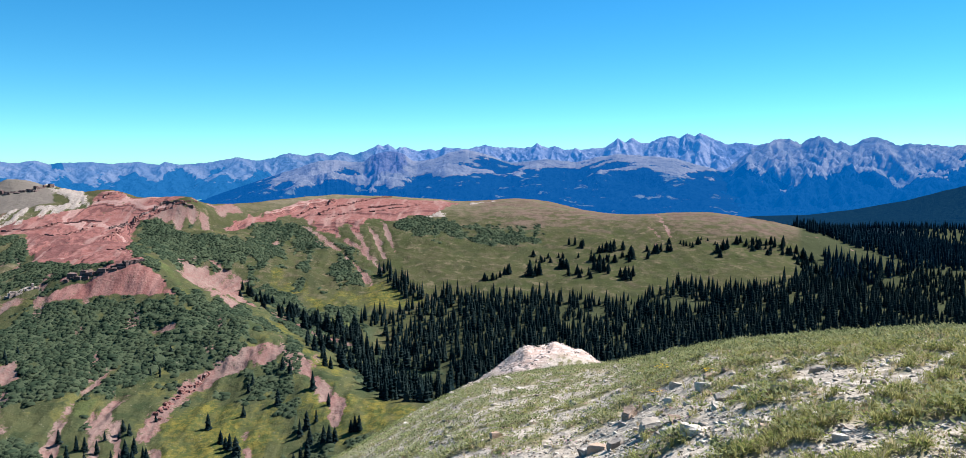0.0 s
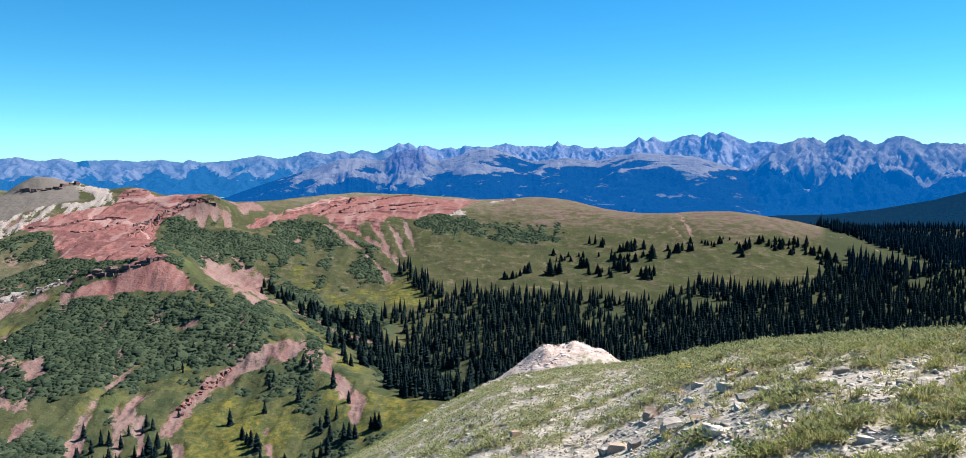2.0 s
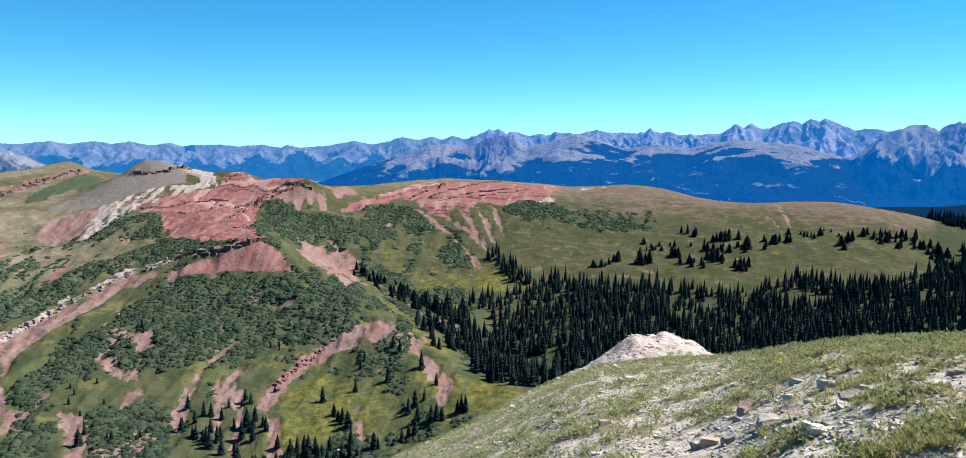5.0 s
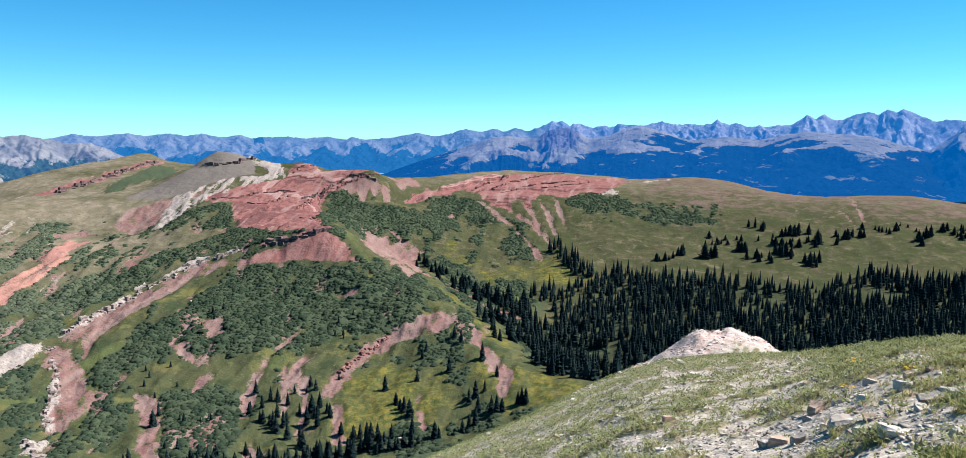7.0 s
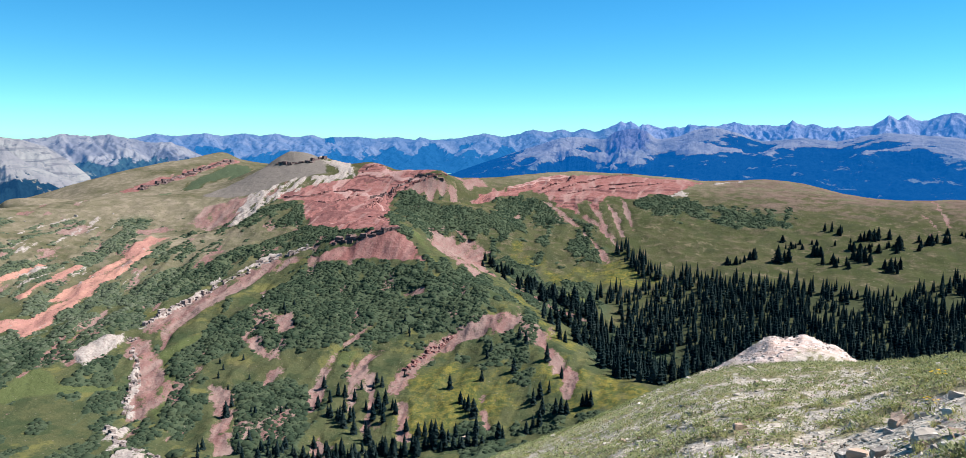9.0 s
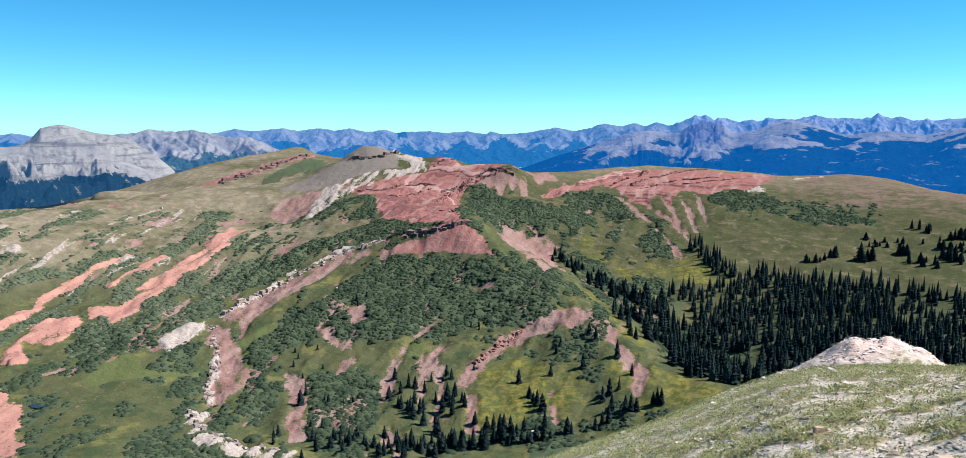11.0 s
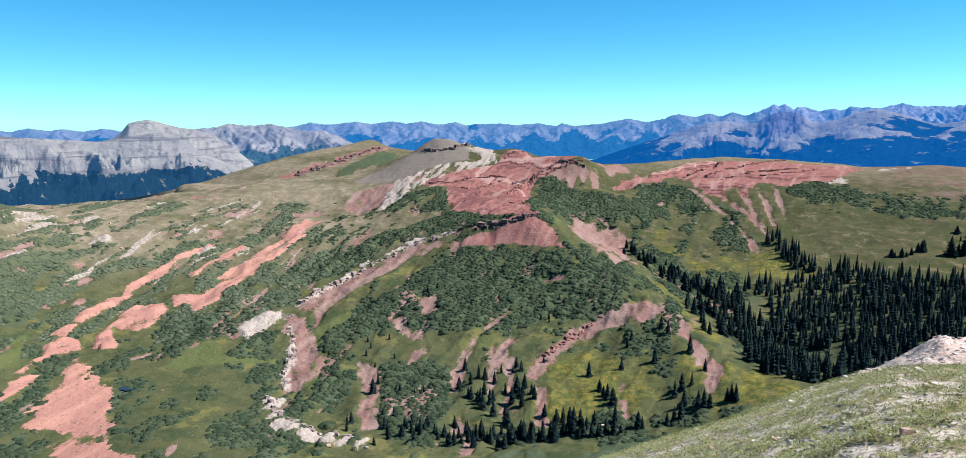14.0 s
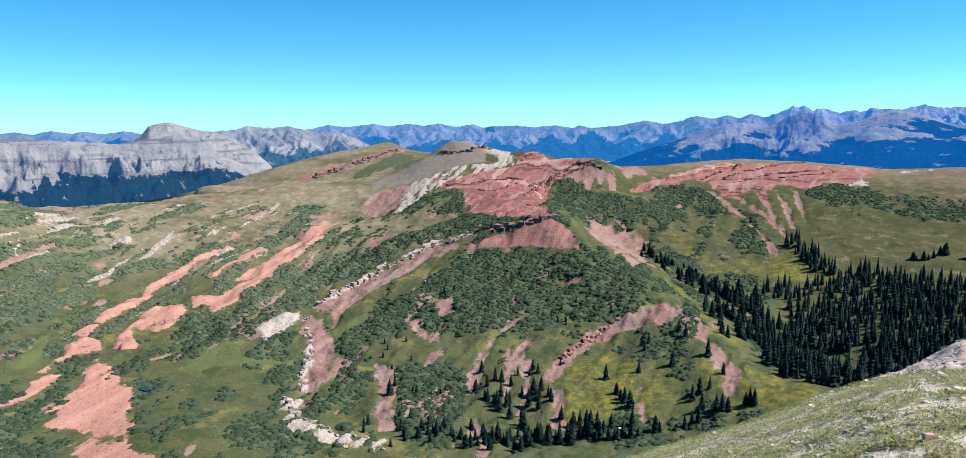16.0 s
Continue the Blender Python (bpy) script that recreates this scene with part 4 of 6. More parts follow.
RANGE_WEST = [(66, -0.75), (60.3, -0.71), (56.9, -0.88), (53.7, -1.13), (52.8, -0.94), (52.3, -0.58), (51.8, 0.03), (51.2, 0.19), (50.6, 0.29), (49.9, 0.12), (48.7, -0.24), (47.7, -0.38), (46.3, -0.86), (45.1, -1.73), (43.9, -2.83)]
RANGE_WEST_FRONT = [(66, -0.6), (60.3, -0.63), (58.6, -0.74), (57.3, -0.91), (54.8, -1.35), (53.4, -1.07), (52.2, -0.89), (50.3, -0.6), (49.5, -0.57), (48.7, -0.83), (48, -1.47), (47.2, -2.01), (46, -2.57), (44.4, -3.36)]
RANGE_WEST_TWO = [(49.5, -1.24), (48.7, -0.41), (47.5, -0.32), (46.3, -0.22), (45.5, -0.02), (44, -0.11), (42.6, -0.04), (41.6, -0.3), (40.2, -0.53), (39.1, -0.5), (38.1, -0.84), (37, -1.4), (35.7, -2.19)]
RANGE_FOREST = [(-17, -5.2), (-19.4, -4.24), (-22.2, -3.84), (-25.9, -3.26), (-28.8, -2.6), (-30.8, -1.97), (-33, -1.3), (-38, -0.5)]
TREELINE_WEST = [(66, -3.8), (60.5, -3.76), (58.9, -3.76), (57.8, -3.45), (56.2, -3.32), (55, -3.16), (52.9, -3.06), (51.6, -3.17), (50.2, -3), (48.8, -2.72), (48, -2.32), (47.2, -2.23), (46.4, -2.56), (45, -3.24), (40, -3.5)]


def ridge_range(name, crest, front, top, back, foot, mat, seed, steep=0.75, gap=3.0, spread=3.5, treeline=-1.0, ragged=0.5, rows=84, coarse=0.13, label=""):
    """A mountain range whose summits send rocky spurs down towards the valley, with ravines between them."""
    cb, ce = np.array(crest).T
    bs = np.arange(crest[0][0], crest[-1][0], -0.075)
    s = np.r_[np.linspace(0, 1, rows), np.linspace(1.06, 1.4, 4)]
    B, S = np.meshgrid(bs, s)
    R = np.where(S < 1, front + (top - front) * S, top + (back - top) * (S - 1) / 0.4)
    X, Y = plan(B, R)
    arc = np.radians(B) * top
    zt = np.tan(np.radians(np.interp(-B, -cb, ce))) * top + 1.6
    rise = np.maximum(zt - foot, 1)
    drop = np.clip(top - R, 0, None)
    slope = np.clip(S, 0, 1)
    Z = foot + rise * (0.38 * slope + 0.34 * slope ** 3)
    Z = np.maximum(Z, zt - 0.55 * drop)
    sway = 0.10 * (top - front) * fbm(X / 150, Y / 150, 4, seed + 5)
    rg = random.Random(seed)
    heads = [b for k, b in enumerate(cb) if 0 < k < len(cb) - 1 and ce[k] > ce[k - 1] and ce[k] > ce[k + 1]]
    heads += [b for b in np.arange(cb[0] - 0.5 * gap, cb[-1], -gap) if min([9] + [abs(b - h) for h in heads]) > 0.35 * gap]
    for b0 in heads:
        z0 = float(np.interp(-b0, -cb, math.tan(math.radians(1)) * ce)) * top
        for k in range(2):
            b1 = b0 + rg.uniform(-1, 1) * spread * 0.4 + (spread * 0.5 if k else -spread * 0.5)
            reach = (top - front) * rg.uniform(0.75, 1.05)
            u = drop / reach
            zs = foot + (z0 - foot) * np.clip(1 - u, 0, 1) ** 1.2
            side = np.abs(np.radians(B - b0 - (b1 - b0) * u) * R + sway * np.clip(u * 4, 0, 1))
            Z = np.where((S <= 1) & (u < 1), np.maximum(Z, zs - steep * side), Z)
    rib = fbm((X * math.cos(math.radians(cb.mean())) + Y * math.sin(math.radians(cb.mean()))) / 62 + 0.02 * sway, R / 190, 5, seed, ridged=True)
    rough = np.clip((1.0 - S) * 9, 0.25, 1) * np.clip(S * 5, 0, 1)
    Z = Z + np.where(S <= 1, (rib - 0.55) * coarse * rise * rough, -(S - 1) * 0.8 * rise)
    Z = np.where(S > 1, zt - (S - 1) * 0.8 * rise, Z)
    Z = Z + np.where(S > 0.97, 0.018 * rise * fbm(arc / 14, arc * 0 + seed, 3, seed + 7), 0)
    el = np.degrees(np.arctan2(Z - 1.6, R))
    line = np.interp(-B, -np.array(treeline)[:, 0], np.array(treeline)[:, 1]) if isinstance(treeline, list) else treeline
    chute = fbm(np.radians(B) * R / 38, R / 330, 3, seed + 9, ridged=True)
    trees = np.clip(0.5 + (line - el + ragged * (fbm(arc / 110, R / 260, 4, seed + 31) - 0.8 * np.clip(chute - 0.55, 0, 1))) * 1.2, 0, 1)
    ob = mesh_grid(name, X, Y, Z, mat, masks={"trees": trees, "rib": rib, "crag": np.zeros(B.shape)})
    return tagged(ob, label, "mountain range", kind="structure")


def range_mesh(name, crest, front, top, back, foot, mat, seed, spurs=320.0, relief=0.55, peaks=0.10, step=0.06, treeline=-1.0, ragged=0.5, crag=0.0, label=""):
    """A mountain range along a crest line of (bearing, elevation), rising from its front distance to its crest, with spurs and ravines."""
    bs = np.arange(crest[0][0], crest[-1][0], -step)
    cb, ce = np.array(crest).T
    s = np.r_[np.linspace(0, 1, 64), np.linspace(1.06, 1.4, 4)]
    B, S = np.meshgrid(bs, s)
    arc = np.radians(B) * top
    E = np.interp(-B, -cb, ce)
    R = np.where(S < 1, front + (top - front) * S, top + (back - top) * (S - 1) / 0.4)
    jag = fbm(arc / 55, arc * 0 + seed, 4, seed + 3, ridged=True)
    zt = np.tan(np.radians(E)) * top + 1.6
    rise = np.maximum(zt - foot, 1)
    jagged = peaks * rise * (jag - 0.5) * np.clip(S, 0, 1) ** 12
    X, Y = plan(B, R)
    # ribs fork down from the crest
    wx, wy = X + 0.35 * spurs * fbm(X / spurs, Y / spurs, 3, seed + 21), Y + 0.35 * spurs * fbm(X / spurs, Y / spurs, 3, seed + 22)
    rib = fbm(wx / spurs, wy / spurs, 6, seed, ridged=True)
    shape = np.where(S < 1, 0.5 * S + 0.5 * S ** 2.0, 1 - (S - 1) * 1.6)
    bell = np.where(S < 1, np.clip(S * 4, 0, 1) * np.clip((1.0 - S) * 5, 0, 1) ** 0.7, 0)
    Z = foot + (zt - foot) * shape - rise * (relief + 0.75 * smooth(3, 9, B) * (crag > 0)) * bell * 0.42 * (0.75 - rib) + jagged
    el = np.degrees(np.arctan2(Z - 1.6, R))
    line = np.interp(-B, -np.array(treeline)[::1, 0], np.array(treeline)[:, 1]) if isinstance(treeline, list) else treeline
    trees = np.clip(0.5 + (line - el - ragged * (rib - 0.2) + 0.6 * ragged * fbm(arc / 130, R / 200, 4, seed + 31)) * 1.1, 0, 1)
    tor = np.zeros(B.shape)
    if crag:
        tor = smooth(1.7, 1.1, np.abs(B - crag) + 0.5 * fbm(arc / 40, R / 60, 3, seed + 41)) * smooth(0.70, 0.86, S + 0.08 * fbm(arc / 30, R / 40, 3, seed + 42))
        Z = Z + tor * np.where(S < 0.995, 1, 0) * 30 * (fbm(X / 40, Y / 70, 5, seed + 43, ridged=True) - 0.7)
        trees = trees * (1 - tor)
    ob = mesh_grid(name, X, Y, Z, mat, masks={"trees": trees, "rib": rib, "crag": tor})
    return tagged(ob, label, "mountain range", kind="structure")


# Rock and wood of a far range; blue haze is painted in as emission.
def far_rock(name, rock, pale, wood, glade, haze_glow, glades=0.66, scale=1.0, bands=0.0):
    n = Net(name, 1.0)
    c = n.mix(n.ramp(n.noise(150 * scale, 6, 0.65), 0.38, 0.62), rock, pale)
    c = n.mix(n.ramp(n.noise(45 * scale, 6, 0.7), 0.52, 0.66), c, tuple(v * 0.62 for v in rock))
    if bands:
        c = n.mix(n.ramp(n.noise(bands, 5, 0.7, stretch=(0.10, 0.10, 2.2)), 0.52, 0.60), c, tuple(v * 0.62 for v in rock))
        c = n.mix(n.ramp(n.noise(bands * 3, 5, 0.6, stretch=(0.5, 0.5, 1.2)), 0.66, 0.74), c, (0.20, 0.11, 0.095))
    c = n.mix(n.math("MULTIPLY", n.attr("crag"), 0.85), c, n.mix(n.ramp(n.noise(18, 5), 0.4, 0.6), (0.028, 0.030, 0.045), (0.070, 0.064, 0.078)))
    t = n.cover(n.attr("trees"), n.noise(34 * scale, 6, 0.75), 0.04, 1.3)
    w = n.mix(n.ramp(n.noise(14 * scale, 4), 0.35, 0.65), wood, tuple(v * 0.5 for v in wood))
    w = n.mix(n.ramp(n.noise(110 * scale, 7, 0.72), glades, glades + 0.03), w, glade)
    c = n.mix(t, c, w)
    n.put(n.out.inputs["Emission Color"], (*haze_glow, 1.0))
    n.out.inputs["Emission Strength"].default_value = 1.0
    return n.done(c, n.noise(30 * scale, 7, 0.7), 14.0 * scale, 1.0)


# Blue-tinted rock and wood colours carry part of the painted haze.
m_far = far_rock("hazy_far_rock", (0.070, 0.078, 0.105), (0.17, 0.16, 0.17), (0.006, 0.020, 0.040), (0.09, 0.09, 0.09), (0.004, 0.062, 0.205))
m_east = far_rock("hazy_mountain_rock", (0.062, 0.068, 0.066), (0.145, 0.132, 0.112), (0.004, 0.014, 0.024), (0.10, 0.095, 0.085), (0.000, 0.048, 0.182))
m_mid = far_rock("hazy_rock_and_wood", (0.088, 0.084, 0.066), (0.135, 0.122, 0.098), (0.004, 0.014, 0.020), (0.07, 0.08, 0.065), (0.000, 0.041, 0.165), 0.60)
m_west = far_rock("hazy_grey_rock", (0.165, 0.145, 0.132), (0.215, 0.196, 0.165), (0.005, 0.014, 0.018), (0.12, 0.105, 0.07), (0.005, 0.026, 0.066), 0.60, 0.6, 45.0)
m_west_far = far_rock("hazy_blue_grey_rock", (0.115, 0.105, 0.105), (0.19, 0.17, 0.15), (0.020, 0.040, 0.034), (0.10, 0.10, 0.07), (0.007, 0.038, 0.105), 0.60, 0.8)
m_hill = far_rock("hazy_dark_wood", (0.06, 0.06, 0.035), (0.07, 0.07, 0.04), (0.005, 0.012, 0.010), (0.07, 0.085, 0.035), (0.0, 0.012, 0.042), 0.68, 0.5)
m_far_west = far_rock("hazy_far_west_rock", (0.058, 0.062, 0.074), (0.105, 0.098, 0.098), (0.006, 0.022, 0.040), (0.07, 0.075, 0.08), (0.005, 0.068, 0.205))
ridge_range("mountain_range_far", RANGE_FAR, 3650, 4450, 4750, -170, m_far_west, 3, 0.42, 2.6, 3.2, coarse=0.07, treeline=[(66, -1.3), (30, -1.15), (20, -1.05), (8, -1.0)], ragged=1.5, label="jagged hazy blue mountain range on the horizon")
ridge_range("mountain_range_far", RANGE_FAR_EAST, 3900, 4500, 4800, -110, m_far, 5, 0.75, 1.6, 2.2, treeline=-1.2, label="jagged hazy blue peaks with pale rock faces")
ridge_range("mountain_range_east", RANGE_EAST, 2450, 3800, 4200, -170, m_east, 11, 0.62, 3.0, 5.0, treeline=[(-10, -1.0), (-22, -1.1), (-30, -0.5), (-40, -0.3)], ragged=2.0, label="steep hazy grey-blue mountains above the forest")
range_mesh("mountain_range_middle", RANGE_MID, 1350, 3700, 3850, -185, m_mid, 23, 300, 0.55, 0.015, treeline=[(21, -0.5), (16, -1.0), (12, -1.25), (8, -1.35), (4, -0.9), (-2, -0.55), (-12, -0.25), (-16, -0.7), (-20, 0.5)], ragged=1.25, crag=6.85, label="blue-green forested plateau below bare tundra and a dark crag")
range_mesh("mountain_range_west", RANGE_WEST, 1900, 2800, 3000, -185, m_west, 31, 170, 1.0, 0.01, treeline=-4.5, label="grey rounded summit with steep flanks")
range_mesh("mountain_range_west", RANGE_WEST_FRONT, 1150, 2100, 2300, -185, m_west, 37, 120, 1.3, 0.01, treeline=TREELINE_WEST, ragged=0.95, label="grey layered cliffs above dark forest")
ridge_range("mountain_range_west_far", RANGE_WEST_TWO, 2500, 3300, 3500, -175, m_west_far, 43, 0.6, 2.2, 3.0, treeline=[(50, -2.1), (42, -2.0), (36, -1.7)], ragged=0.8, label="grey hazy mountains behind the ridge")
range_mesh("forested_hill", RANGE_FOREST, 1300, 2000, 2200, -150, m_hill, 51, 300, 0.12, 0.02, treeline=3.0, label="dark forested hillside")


# ---- trees ----
def part(name, me, mat, parent, label=""):
    """Links a mesh as one object under a thing."""
    if mat and not me.materials:
        me.materials.append(mat)
    ob = new(name, me)
    ob.parent = parent
    if label:
        ob["label"] = label
    return ob


def mesh_of(name, verts, faces, mat=None, flat=True):
    me = bpy.data.meshes.new(name)
    me.from_pydata(verts, [], faces)
    if not flat:
        me.polygons.foreach_set("use_smooth", [True] * len(me.polygons))
    me.update()
    if mat:
        me.materials.append(mat)
    return me


def trunk_shape(h, rng):
    v, f = [], []
    for k, t in enumerate((0.0, 0.3, 0.7, 0.97)):
        rad = 0.024 * h * (1 - t) + 0.01
        v += [(rad * math.cos(a * math.pi / 3), rad * math.sin(a * math.pi / 3), h * t - (0.4 if k == 0 else 0)) for a in range(6)]
    for k in range(3):
        f += [(k * 6 + a, k * 6 + (a + 1) % 6, k * 6 + 6 + (a + 1) % 6, k * 6 + 6 + a) for a in range(6)]
    return v, f


def crown_shape(h, rng, whorls=13, boughs=8, spread=0.17, under=True):
    """Drooping boughs in whorls about the trunk, with ragged lengths and gaps."""
    v, f = [], []
    lean = rng.uniform(0.85, 1.15)
    for k in range(whorls):
        t = k / (whorls - 1)
        z = h * (0.06 + 0.90 * t ** 0.92)
        reach = h * spread * lean * ((1 - t) ** 0.8 + 0.05) * rng.uniform(0.8, 1.15)
        for j in range(boughs):
            if rng.random() < 0.10:
                continue
            a = (j + rng.uniform(-0.4, 0.4) + 0.5 * (k % 2)) * 2 * math.pi / boughs
            d = reach * rng.uniform(0.65, 1.2)
            drop = d * rng.uniform(0.25, 0.6)
            w = 0.55 * d + 0.05 * h * (1 - t) + 0.02 * h
            c, s = math.cos(a), math.sin(a)
            n = len(v)
            lift = h * 0.055
            v += [(0, 0, z + lift), (0.6 * d * c - 0.5 * w * s, 0.6 * d * s + 0.5 * w * c, z - 0.45 * drop),
                  (d * c, d * s, z - drop), (0.6 * d * c + 0.5 * w * s, 0.6 * d * s - 0.5 * w * c, z - 0.45 * drop),
                  (0.55 * d * c, 0.55 * d * s, z - 0.2 * drop - 0.06 * h)]
            f += [(n, n + 1, n + 2), (n, n + 2, n + 3)]
            if under:
                f += [(n + 1, n + 4, n + 2), (n + 2, n + 4, n + 3)]
            else:
                v.pop()
    # the dense inner mass
    n = len(v)
    for t, k in ((0.05, 0.55), (0.12, 0.62), (0.5, 0.36), (0.93, 0.04)):
        v += [(h * spread * k * rng.uniform(0.8, 1.2) * math.cos(q * math.pi / 3), h * spread * k * rng.uniform(0.8, 1.2) * math.sin(q * math.pi / 3), h * t) for q in range(6)]
    for k in range(3):
        f += [(n + k * 6 + q, n + k * 6 + (q + 1) % 6, n + k * 6 + 6 + (q + 1) % 6, n + k * 6 + 6 + q) for q in range(6)]
    n = len(v)
    v += [(0, 0, h * 1.02)] + [(0.012 * h * math.cos(q * 2.1), 0.012 * h * math.sin(q * 2.1), h * 0.90) for q in range(3)]
    f += [(n, n + 1, n + 2), (n, n + 2, n + 3), (n, n + 3, n + 1)]
    return v, f


def leaf_material(name, dark, light, through=0.3):
    """Leaves that vary from piece to piece and let some light through."""
    n = Net(name, 0.75)
    info = n.nt.nodes.new("ShaderNodeObjectInfo").outputs["Random"]
    geo = n.nt.nodes.new("ShaderNodeNewGeometry").outputs["Random Per Island"]
    c = n.mix(n.math("FRACT", n.math("ADD", info, geo)), dark, light)
    c = n.mix(n.ramp(n.noise(24, 5, 0.6), 0.42, 0.62), c, dark)
    n.done(c)
    thin = n.nt.nodes.new("ShaderNodeBsdfTranslucent")
    n.link(c, thin.inputs["Color"])
    both = n.nt.nodes.new("ShaderNodeMixShader")
    both.inputs[0].default_value = through
    n.link(n.out.outputs[0], both.inputs[1])
    n.link(thin.outputs[0], both.inputs[2])
    n.link(both.outputs[0], n.nt.nodes["Material Output"].inputs["Surface"])
    return n.m


m_needle = leaf_material("spruce_needles", (0.009, 0.019, 0.020), (0.031, 0.045, 0.039), 0.18)
m_wood = leaf_material("willow_leaves", (0.034, 0.050, 0.030), (0.062, 0.076, 0.042), 0.25)
# bluer needles for the woods far off: haze painted into the leaf colour
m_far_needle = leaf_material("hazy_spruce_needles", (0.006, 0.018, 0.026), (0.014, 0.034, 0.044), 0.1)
bark = Net("spruce_bark", 0.9)
m_bark = bark.done(bark.mix(bark.noise(0.3, 5), (0.09, 0.065, 0.05), (0.17, 0.13, 0.10)), bark.noise(0.1, 4), 0.03)

rng = random.Random(5)
SPRUCES = []
for k in range(7):
    h = 10.0
    tv, tf = trunk_shape(h, rng)
    cv, cf = crown_shape(h, rng, 13, 8, (0.20, 0.23, 0.18, 0.26, 0.21, 0.19, 0.24)[k])
    SPRUCES.append((mesh_of("trunk", tv, tf, m_bark), mesh_of("crown", cv, cf, m_needle)))


def ground_z(pts):
    a = np.array(pts, dtype=float).reshape(-1, 2)
    return height(a[:, 0], a[:, 1])


def spruce(x, y, z, tall, kind, turn, label, group):
    root = new("spruce_tree")
    root.matrix_basis = Matrix.LocRotScale((x, y, z - 0.15), Euler((0, 0, turn)), (tall / 10 * rng.uniform(1.0, 1.4),) * 2 + (tall / 10,))
    trunk, crown = SPRUCES[kind]
    part("trunk", trunk, None, root)
    part("crown", crown, None, root)
    return tagged(root, label, "tree", group)


# single spruces on the open slope of the spur: bearing, distance
SLOPE_TREES = [(19.7, 408), (18.6, 386), (18.3, 383), (17.9, 378), (17.7, 361), (21.1, 361), (20.8, 358), (20.3, 358), (16.0, 357), (15.7, 357),
               (13.9, 361), (13.4, 363), (12.9, 364), (12.7, 374), (12.9, 390), (13.4, 385), (12.2, 393), (11.7, 372), (11.3, 369), (10.9, 370),
               (9.4, 374), (9.7, 375), (9.1, 374), (16.9, 438), (16.6, 446), (14.0, 448), (11.5, 465), (11.1, 463), (12.4, 427), (11.3, 408)]
SLOPE_TREES_WEST = [(25.8, 361), (26.0, 364), (27.9, 385), (27.7, 381), (27.6, 396), (24.9, 388), (25.1, 394), (23.8, 385), (24.0, 391), (28.6, 391),
                    (28.1, 388), (35.6, 417), (36.0, 406), (22.1, 364), (21.6, 364), (18.9, 391), (23.0, 370), (17.3, 413), (14.9, 420), (14.5, 455), (10.5, 508)]
# rows and groups: bearing, distance of the middle; spread in metres along and across; how many; usual height
FOOT_GROUPS = [
    (34.5, 366, 12, 6, 12, 5.5), (32.5, 356, 12, 6, 14, 5.5), (30.5, 350, 12, 6, 14, 6.0), (28.3, 347, 12, 6, 14, 6.5), (26.2, 346, 12, 6, 14, 7.5), (24.3, 348, 10, 6, 14, 7.5),
    (22.2, 349, 10, 5, 12, 7.5), (20.0, 350, 10, 4, 10, 7), (18.0, 352, 6, 3, 5, 7)]
GULLY_GROUPS = [
    (16.6, 668, 8, 8, 6, 9), (15.4, 638, 10, 8, 9, 9), (14.2, 605, 10, 8, 10, 10), (13.0, 588, 10, 8, 10, 10), (11.6, 572, 10, 10, 12, 11), (10.3, 560, 10, 12, 12, 12),
    (13.2, 562, 9, 8, 9, 8), (11.9, 512, 9, 8, 12, 9), (10.6, 520, 8, 12, 14, 10), (9.6, 490, 8, 14, 14, 10), (10.2, 560, 9, 10, 8, 9)]
HILL_GROUPS = [
    (-7.3, 783, 8, 6, 6, 9), (-9.7, 773, 12, 8, 10, 10), (-13.0, 773, 12, 8, 9, 9), (-8.6, 714, 8, 8, 6, 12), (-10.2, 699, 7, 7, 6, 13),
    (-3.9, 705, 5, 5, 4, 12), (-1.9, 702, 4, 4, 3, 11), (-6.2, 723, 7, 6, 5, 10), (-11.4, 745, 14, 10, 9, 10), (-17.3, 770, 6, 12, 8, 10)]
HILL_FRINGE = [
    (-18.8, 812, 12, 8, 8, 9), (-20.7, 818, 12, 9, 11, 10), (-22.4, 812, 10, 9, 9, 10), (-5.0, 745, 16, 9, 12, 6), (-9.0, 742, 15, 9, 18, 6.5),
    (-7.2, 700, 12, 8, 10, 8), (-15.5, 800, 12, 9, 14, 5.5), (-20.0, 800, 12, 9, 14, 6), (-22.6, 780, 10, 9, 12, 8), (-1.0, 690, 10, 6, 7, 7)]
DOME_GROUPS = [
    (31.0, 520, 20, 14, 5, 4.5), (22.0, 490, 18, 12, 6, 5), (36.5, 450, 12, 20, 6, 4.5), (24.5, 420, 12, 14, 6, 6), (28.6, 405, 8, 16, 8, 6.5), (26.0, 385, 8, 12, 8, 7.5),
    (33.0, 400, 12, 16, 5, 5)]
TREE_GROUPS = FOOT_GROUPS + GULLY_GROUPS + HILL_GROUPS + HILL_FRINGE + DOME_GROUPS

